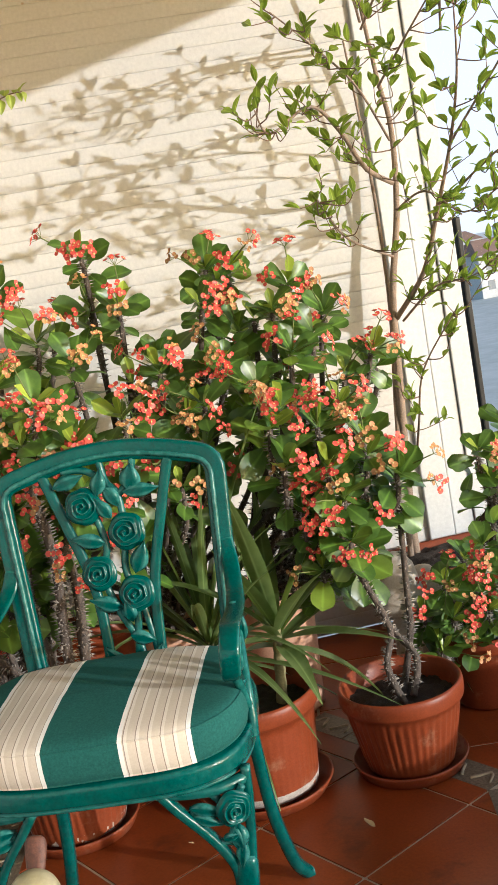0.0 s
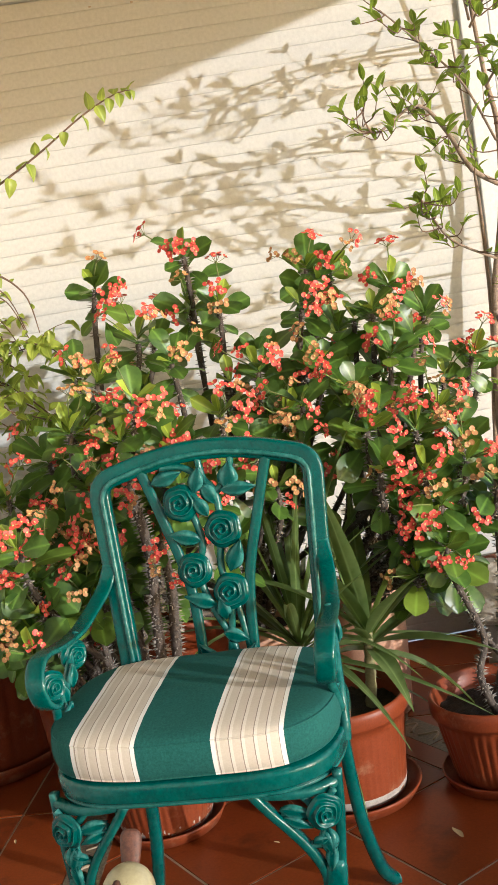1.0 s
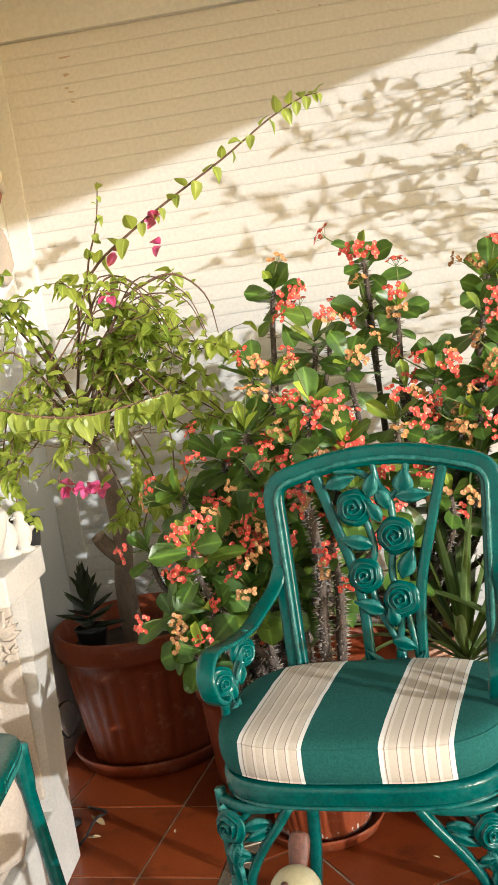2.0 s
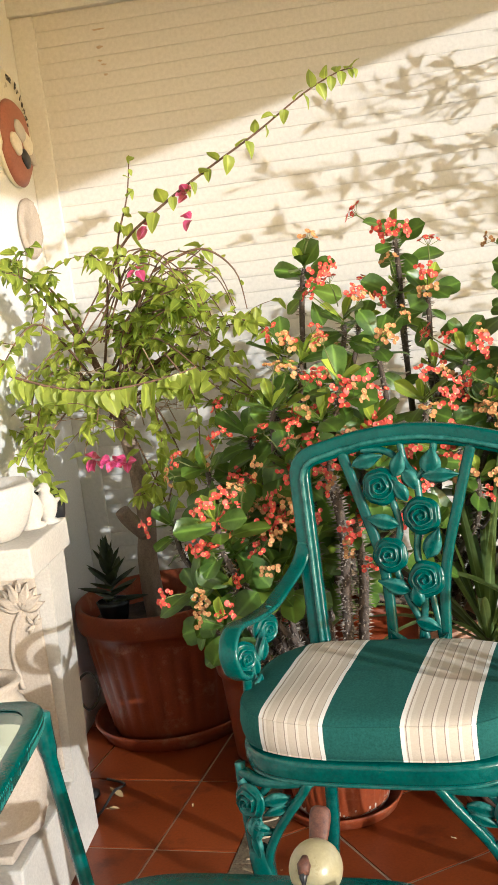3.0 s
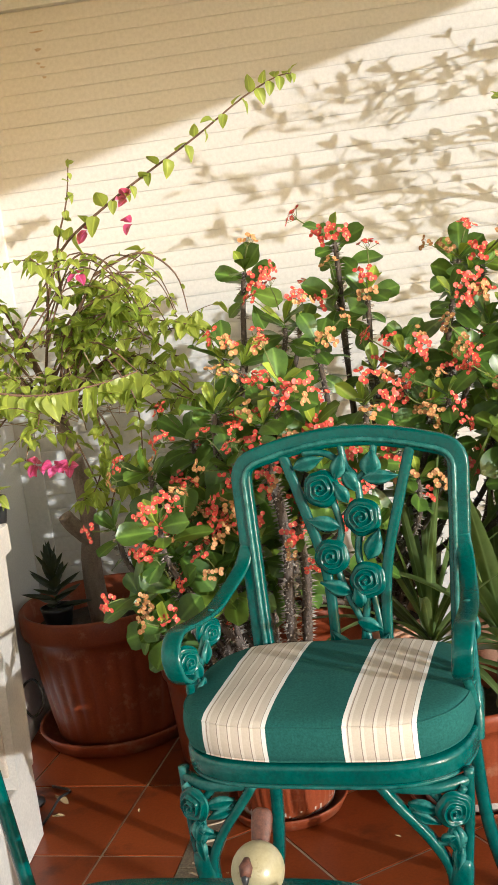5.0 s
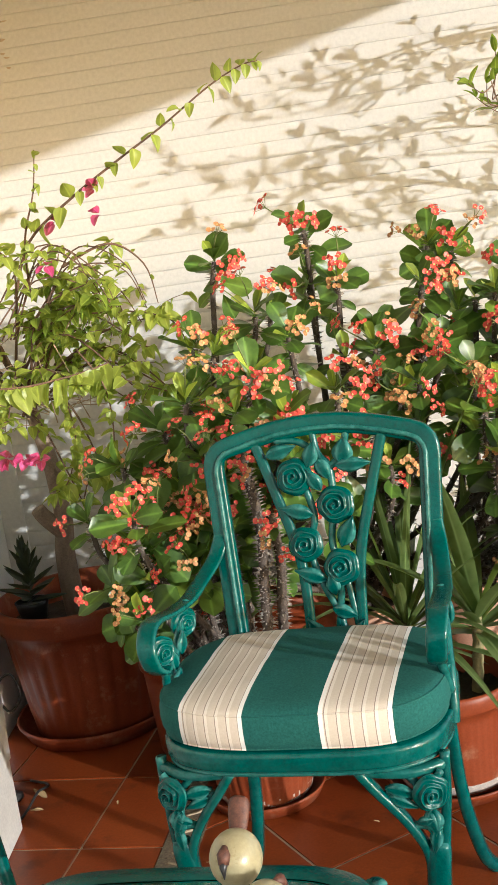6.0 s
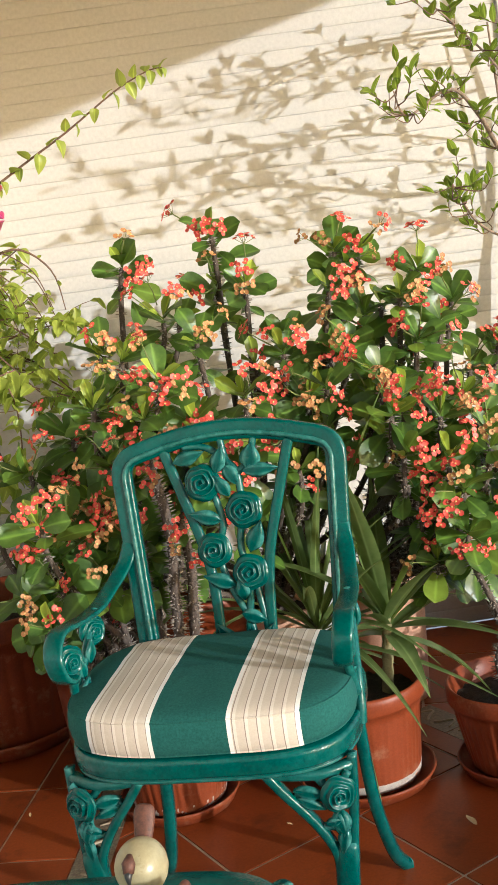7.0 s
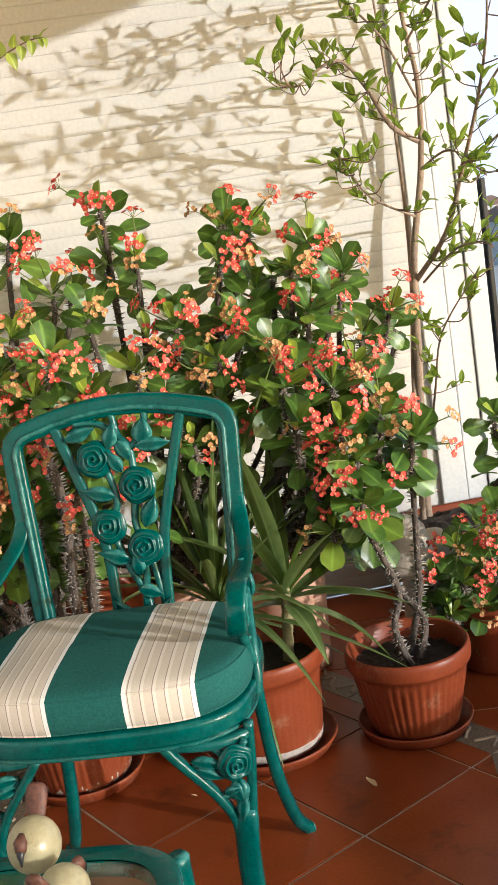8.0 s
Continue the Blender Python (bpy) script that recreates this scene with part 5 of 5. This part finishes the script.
        for i in range(6, len(pts), 3):
            leafy(pts[i], Vector((rnd.uniform(-1, 1), rnd.uniform(-1, 0.2), rnd.uniform(-0.8, 0.4))), 0.75)
    for p, k in (((-0.44, 2.60, 1.47), 4), ((-0.44, 2.60, 1.41), 3), ((-0.56, 2.65, 1.41), 3), ((-0.60, 2.65, 1.31), 3), ((-0.71, 2.55, 0.86), 6), ((-0.75, 2.55, 0.865), 6), ((-0.67, 2.55, 0.85), 5)):
        for i in range(k):
            d = Vector((rnd.uniform(-1, 1), -0.6, rnd.uniform(-1, 0.6)))
            put("bract", rnd.choice(bracts), ob, aim(Vector(p) - o + d * 0.005, d, rnd.uniform(-1, 1), rnd.uniform(0.8, 1.1)))
    me = joined("leaves", rest, BOUG)
    lv = put("leaves", me, ob, Matrix.Identity(4))
    tagged(lv, "small green leaves further back", kind="stuff")


climber()

# dark succulent in the large pot
SU = thing("succulent", pose(-0.845, 2.86, 0.352), "small dark succulent in a black pot, standing in the large pot", "succulent")
part("pot", lathe(bmesh.new(), [(0.034, 0.0), (0.045, 0.05), (0.048, 0.06), (0.044, 0.06), (0.04, 0.05), (0.001, 0.05)], 24), BLACK, SU)
dark = leaf_mesh("leaf", 0.104, 0.042, DARKLEAF, 0.7, -0.4, 0.5, 5, 0, 0.9)
for k in range(26):
    h = k / 25
    a, el = 2.4 * k, radians(-5 + 80 * h)
    put("leaf", dark, SU, aim(Vector((0, 0, 0.055 + 0.13 * h)), (math.cos(a) * math.cos(el), math.sin(a) * math.cos(el), math.sin(el)), 0, 1.0 - 0.35 * h))


# ---- stone fountain panel with its jar, bowl and figures ----
FN = thing("stone_fountain", pose(0, 0, 0), "cream cast stone fountain panel with lotus relief on white plinth", "fountain")
part("plinth", box(bmesh.new(), -0.998, -0.822, 1.86, 2.36, 0.0, 0.185, 0.006), WHITEWASH, FN, smooth=False)
part("ledge", box(bmesh.new(), -0.998, -0.845, 1.88, 2.12, 0.187, 0.205, 0.004), STONE, FN, smooth=False)
b = bmesh.new()
vs = []
for z, xr, y0 in ((0.186, -0.818, 2.225), (0.45, -0.808, 2.23), (0.70, -0.800, 2.235)):
    vs.append([b.verts.new(p) for p in ((-0.998, y0, z), (xr, y0, z), (xr, 2.355, z), (-0.998, 2.355, z))])
for lo, hi in zip(vs, vs[1:]):
    for j in range(4):
        b.faces.new((lo[j], lo[(j + 1) % 4], hi[(j + 1) % 4], hi[j]))
b.faces.new(vs[-1])
b.faces.new(list(reversed(vs[0])))
PNL = part("panel", b, WHITEWASH, FN, smooth=False)
b = bmesh.new()
box(b, -0.996, -0.832, 2.212, 2.224, 0.22, 0.695, 0.004)
part("relief_field", b, STONE, PNL, "sandy stone field behind the relief", smooth=False)
part("cap", box(bmesh.new(), -0.998, -0.785, 2.085, 2.365, 0.702, 0.768, 0.005), WHITEWASH, FN, smooth=False)
for k in range(9):
    a = radians(-80 + 20 * k)
    b = bmesh.new()
    cast_leaf(b, (-0.868, 2.214 - 0.004 * (k % 2), 0.605), 90 - math.degrees(a), 0.065 - 0.012 * abs(k - 4) / 4, 0.030, thick=0.013)
    part("petal", b, STONE, PNL)
b = bmesh.new()
tube(b, spline([(-0.868, 2.211, 0.605), (-0.893, 2.210, 0.56), (-0.905, 2.210, 0.50), (-0.895, 2.210, 0.42)], 5), (0.005, 0.006), 8)
part("relief_stem", b, STONE, PNL)
for ang in (35, 60, 215, 240, 125):
    b = bmesh.new()
    cast_leaf(b, (-0.846, 2.211, 0.565), ang, 0.026, 0.009, thick=0.003)
    part("dragonfly_wing", b, STONE, PNL)
JAR = thing("stone_jar", pose(-0.882, 1.985, 0.206), "round cream stone jar standing on the fountain ledge", "jar")
part("body", lathe(bmesh.new(), [(0.055, 0.0), (0.068, 0.006), (0.076, 0.03), (0.088, 0.10), (0.092, 0.17), (0.085, 0.235), (0.066, 0.275), (0.056, 0.29), (0.062, 0.305), (0.068, 0.315), (0.064, 0.322), (0.052, 0.318), (0.046, 0.29), (0.05, 0.25)], 48), STONE, JAR)
BOWL = thing("stone_bowl", pose(-0.895, 2.19, 0.768), "pale stone bowl with a scalloped rim on the fountain top", "bowl")
part("body", lathe(bmesh.new(), [(0.045, 0.0), (0.055, 0.004), (0.075, 0.03), (0.092, 0.075), (0.096, 0.115), (0.088, 0.122), (0.08, 0.11), (0.06, 0.06), (0.001, 0.05)], 64,
                   lambda a, i: 1 + 0.05 * math.cos(7 * a) * (i / 5 if i < 6 else 0.6)), WHITEWASH, BOWL)


def figurine(x, y, z, s, yaw):
    """A small white bird-like ornament in one piece."""
    b = bmesh.new()
    lathe(b, [(0.030 * s, 0.0), (0.032 * s, 0.006 * s), (0.018 * s, 0.012 * s), (0.026 * s, 0.03 * s), (0.03 * s, 0.05 * s), (0.022 * s, 0.072 * s), (0.014 * s, 0.082 * s), (0.017 * s, 0.092 * s), (0.012 * s, 0.106 * s), (0.0005, 0.11 * s)], 20, lambda a, i: 1 + 0.08 * math.cos(2 * a))
    tube(b, [Vector((0, -0.012 * s, 0.095 * s)), Vector((0, -0.028 * s, 0.092 * s))], (0.005 * s, 0.001 * s), 6)
    tube(b, [Vector((0, 0.02 * s, 0.05 * s)), Vector((0, 0.05 * s, 0.055 * s))], (0.014 * s, 0.004 * s), 6)
    ob = part("figurine", b, WHITEWASH, m=pose(x, y, z, 0, 0, yaw))
    tagged(ob, "small white ceramic ornament on the fountain top", "figurine")


figurine(-0.838, 2.28, 0.768, 0.95, 40)
figurine(-0.812, 2.315, 0.768, 0.85, -30)
CAN = thing("pot_on_stand", pose(-0.89, 2.52, 0.0), "small black pot on a thin black metal stand", "pot")
part("stand", lathe(bmesh.new(), [(0.030, 0.0), (0.030, 0.008), (0.010, 0.016), (0.008, 0.66), (0.040, 0.69), (0.046, 0.70), (0.001, 0.70)], 28), BLACK, CAN)
part("pot", lathe(bmesh.new(), [(0.040, 0.701), (0.052, 0.74), (0.060, 0.80), (0.055, 0.80), (0.048, 0.75), (0.001, 0.74)], 28), BLACK, CAN)

# ---- plaques on the side wall ----
CLAY = surface("painted_clay", (0.28, 0.09, 0.05), (0.38, 0.14, 0.08), 0.6, 12, 160, 0.3)
CREAM = surface("cream_glaze", (0.70, 0.64, 0.50), (0.78, 0.73, 0.60), 0.3, 12, 120, 0.1)
PQ = thing("wall_plaque", pose(-0.998, 3.07, 1.755, 0, 0, 90), "painted clay plaque with a lettered arch, on the wall", "wall plaque")
b = lathe(bmesh.new(), [(0.162, 0.0), (0.165, 0.006), (0.16, 0.012), (0.001, 0.012)], 48)
PLT = part("plate", turned(b, pose(0, 0, 0, 90)), CREAM, PQ)
b = lathe(bmesh.new(), [(0.112, 0.0), (0.118, 0.010), (0.10, 0.022), (0.001, 0.026)], 40, lambda a, i: (1 + 0.07 * math.sin(3 * a)) if math.sin(a) > -0.2 else 1.15)
part("relief", turned(b, pose(0, 0, -0.03, 90)), CLAY, PLT, "terracotta coloured relief on the plaque", m=pose(0, -0.004, 0))
for k, (px, pz, r, c) in enumerate(((0.05, -0.04, 0.036, CREAM), (0.0, -0.01, 0.034, WHITEWASH), (0.085, -0.075, 0.026, WHITEWASH), (-0.05, -0.05, 0.034, CREAM), (0.02, -0.085, 0.03, BLACK))):
    b = lathe(bmesh.new(), [(r, 0.0), (r * 0.9, r * 0.25), (r * 0.5, r * 0.42), (0.001, r * 0.45)], 20, lambda a, i: 1 + 0.25 * math.cos(2 * a + 1))
    part("relief_patch", turned(b, pose(0, 0, 0, 90)), c, PLT, m=pose(px, -0.026, pz))
word = "me Friends"
for k, ch in enumerate(word):
    if ch == " ":
        continue
    a = radians(84 - 8.2 * k)
    cu = bpy.data.curves.new("letter", "FONT")
    cu.body, cu.size, cu.extrude, cu.align_x = ch, 0.036, 0.0008, "CENTER"
    cu.materials.append(BLACK)
    lt = new("letter", cu)
    lt.parent = PLT
    lt.matrix_basis = Matrix.Translation((0.134 * math.cos(a), -0.0135, 0.134 * math.sin(a))) @ Matrix.Rotation(-(a - math.pi / 2), 4, "Y") @ pose(0, 0, 0, 90)
PR = thing("stone_plaque", pose(-0.998, 3.10, 1.475, 0, 0, 90), "round pale stone plaque with a worn relief, on the wall", "wall plaque")
b = lathe(bmesh.new(), [(0.085, 0.0), (0.088, 0.01), (0.08, 0.018), (0.07, 0.014), (0.001, 0.016)], 48)
for v in b.verts:
    if v.co.z > 0.013:
        v.co.z += 0.007 * noise.noise(v.co * 55)
part("disc", turned(b, pose(0, 0, 0, 90)), STONE, PR)

# ---- tables ----
PANEL_GLASS, tn, tb = material("table_glass", 0.03)
tb.inputs["Transmission Weight"].default_value = 1.0
tb.inputs["Base Color"].default_value = (0.62, 0.78, 0.70, 1)
tb.inputs["IOR"].default_value = 1.5


FLUTE = mesh_of(tube(bmesh.new(), [Vector((0, 0, -0.007)), Vector((0, 0, -0.025))], (0.0030, 0.0026), 6), "flute", (GREEN,))


def rim_table(name, m, hx, hy, z, label, legs, e=5.0):
    ob = thing(name, m, label, "table")
    b = bmesh.new()
    loops = []
    for k, zz in ((-0.028, z - 0.004), (-0.004, z), (0.0, z - 0.004), (0.002, z - 0.012), (-0.002, z - 0.03), (-0.008, z - 0.034), (-0.028, z - 0.032), (-0.028, z - 0.006)):
        loops.append([(x, y, zz) for x, y in outline(hx + k, hy + k, 0, 96, e)])
    rings(b, loops, False, False)
    rim = part("rim", b, GREEN, ob)
    ol = [Vector((*q, 0)) for q in outline(hx, hy, 0, 720, e)]
    run = 0.0
    for i in range(720):
        q, r = ol[i], ol[(i + 1) % 720]
        run += (r - q).length
        if run > 0.0085:
            run -= 0.0085
            d = (r - q).cross(Vector((0, 0, 1))).normalized()
            put("flute", FLUTE, rim, Matrix.Translation(r - d * 0.001 + Vector((0, 0, z))))
    b = bmesh.new()
    rings(b, [[(x, y, zz) for x, y in outline(hx - 0.026, hy - 0.026, 0, 64, e)] for zz in (z - 0.012, z - 0.006)])
    g = part("glass_top", b, PANEL_GLASS, ob, "clear glass table top", smooth=False)
    g.visible_shadow = False
    for sx, sy in legs:
        b = bmesh.new()
        x, y = sx * (hx - 0.03), sy * (hy - 0.03)
        p = spline([(x + sx * 0.010, y + sy * 0.010, z - 0.02), (x + sx * 0.014, y + sy * 0.010, z - 0.10), (x + sx * 0.036, y + sy * 0.020, z * 0.5), (x + sx * 0.055, y + sy * 0.03, z * 0.2), (x + sx * 0.085, y + sy * 0.05, 0.02), (x + sx * 0.10, y + sy * 0.06, 0.012)], 6)
        tube(b, p, [0.015] * 6 + [0.0115] * (len(p) - 6), 12, square=2.8)
        part("leg", b, GREEN, ob)
    return ob


rim_table("coffee_table", pose(-0.279, 1.08, 0, 0, 0, -9), 0.25, 0.25, 0.468, "low green cast metal table with a glass top", ((-1, -1), (1, -1), (-1, 1), (1, 1)))
rim_table("side_table", pose(-0.765, 1.40, 0, 0, 0, 4), 0.155, 0.23, 0.62, "green cast metal side table with glass top and fluted rim", ((-1, -1), (1, -1), (-1, 1), (1, 1)), 6)


def bird_ornament(m, s, label):
    """A round painted bird ornament in one piece: pale egg body, brown tail, red brow and dark beak."""
    b = bmesh.new()
    kinds = []

    def mark(k):
        kinds.extend([k] * (len(b.faces) - len(kinds)))
    bmesh.ops.create_uvsphere(b, u_segments=28, v_segments=18, radius=0.036 * s)
    for v in b.verts:
        v.co.z = v.co.z * 1.04 + 0.046 * s
        v.co.y *= 1.1
    mark(0)
    lathe_pts = spline([(0, 0.026 * s, 0.062 * s), (0.002 * s, 0.046 * s, 0.090 * s), (0.004 * s, 0.053 * s, 0.106 * s)], 4)
    tube(b, lathe_pts, [0.010 * s, 0.012 * s, 0.0135 * s, 0.0145 * s, 0.015 * s, 0.015 * s, 0.014 * s, 0.012 * s, 0.008 * s], 12, ((0, 1, 0), 0.5))
    mark(1)
    tube(b, [Vector((-0.007 * s, -0.022 * s, 0.076 * s)), Vector((-0.007 * s, -0.033 * s, 0.070 * s)), Vector((-0.007 * s, -0.040 * s, 0.060 * s))], [0.004 * s, 0.0095 * s, 0.007 * s], 10)
    mark(1)
    tube(b, [Vector((-0.007 * s, -0.036 * s, 0.066 * s)), Vector((-0.007 * s, -0.044 * s, 0.058 * s)), Vector((-0.006 * s, -0.050 * s, 0.046 * s))], [0.0075 * s, 0.005 * s, 0.0008 * s], 8)
    mark(2)
    for sx in (-1, 1):
        tube(b, [Vector((sx * 0.008 * s, -0.008 * s, 0.014 * s)), Vector((sx * 0.008 * s, -0.008 * s, -0.036 * s))], (0.0018 * s, 0.0018 * s), 6)
    mark(2)
    b.faces.ensure_lookup_table()
    for f, k in zip(b.faces, kinds):
        f.material_index = k
    ob = part("bird_ornament", b, (EGG, RUSTPAINT, BLACK), m=m)
    tagged(ob, label, "ornament", "table ornaments")


EGG = surface("pale_olive_glaze", (0.31, 0.265, 0.145), (0.40, 0.35, 0.21), 0.3, 14, 120, 0.08, stain=((0.40, 0.37, 0.20), 12, 0.66))
RUSTPAINT = surface("red_brown_paint", (0.04, 0.014, 0.009), (0.15, 0.056, 0.032), 0.6, 130, 300, 0.6)
bird_ornament(pose(-0.180, 1.215, 0.497, 0, 0, -8), 0.92, "round pale painted bird ornament on the glass table")
bird_ornament(pose(-0.145, 1.135, 0.480, 0, 0, 150), 0.85, "pale painted bird ornament with a red-brown tail, on the glass table")


# ---- stone mushrooms, floor leaf, dry bits ----
def stone_mushroom(x, y, h, r, yaw, tilt):
    ob = thing("stone_mushroom", pose(x, y, 0, 0, 0, yaw), "rough cream stone mushroom ornament behind the pots", "garden ornament", "stone mushrooms")
    b = lathe(bmesh.new(), [(r * 0.62, 0.0), (r * 0.5, h * 0.25), (r * 0.4, h * 0.55), (r * 0.42, h * 0.72)], 24, lambda a, i: 1 + 0.06 * math.sin(3 * a + i))
    part("stem", b, STONE, ob)
    b = lathe(bmesh.new(), [(r * 0.3, h * 0.66), (r * 0.95, h * 0.64), (r * 1.02, h * 0.69), (r * 0.97, h * 0.78), (r * 0.75, h * 0.91), (r * 0.4, h * 0.98), (0.001, h)], 32, lambda a, i: 1 + 0.05 * math.sin(2 * a) + 0.02 * math.sin(7 * a))
    part("cap", b, STONE, ob, m=pose(0, 0, 0, tilt, 0, 0))


stone_mushroom(0.665, 2.60, 0.435, 0.066, 0, 0)
stone_mushroom(0.755, 2.67, 0.36, 0.065, 40, 0)
DRY = surface("dry_leaf", (0.30, 0.20, 0.09), (0.45, 0.32, 0.16), 0.8, 60, 200, 0.4)


def dry_leaf(x, y, yaw, s):
    me = leaf_mesh("dry_leaf", 0.045 * s, 0.022 * s, DRY, 0.9, -0.7, 0.5, 6, 0.1, 0.5)
    ob = new("dry_leaf", me)
    ob.matrix_basis = pose(x, y, 0.003, 0, 0, yaw)
    tagged(ob, "curled dry brown leaf lying on the tiles", "leaf", "fallen leaves")


for dx, dy, yaw, s in ((0.405, 2.085, 35, 0.7), (-0.795, 2.50, 60, 1.0), (-0.79, 2.44, 130, 0.8), (-0.60, 2.42, 10, 0.3), (0.02, 2.2, 80, 0.3), (-0.36, 2.12, 200, 0.3)):
    dry_leaf(dx, dy, yaw, s)
CB = thing("cable", pose(0, 0, 0), "thin black cable lying on the tiles beside the fountain", "cable")
part("wire", tube(bmesh.new(), spline([(-0.86, 2.60, 0.005), (-0.80, 2.55, 0.012), (-0.815, 2.50, 0.02), (-0.83, 2.44, 0.006), (-0.84, 2.38, 0.005)], 6), (0.0035, 0.0035), 6), BLACK, CB)
# cable loop hanging behind the fountain
part("wire", tube(bmesh.new(), spline([(-0.92, 2.62, 0.005), (-0.91, 2.62, 0.2), (-0.895, 2.6, 0.28), (-0.86, 2.6, 0.30), (-0.845, 2.6, 0.24), (-0.88, 2.6, 0.20), (-0.915, 2.62, 0.24)], 6), (0.0035, 0.0035), 6), BLACK, CB)
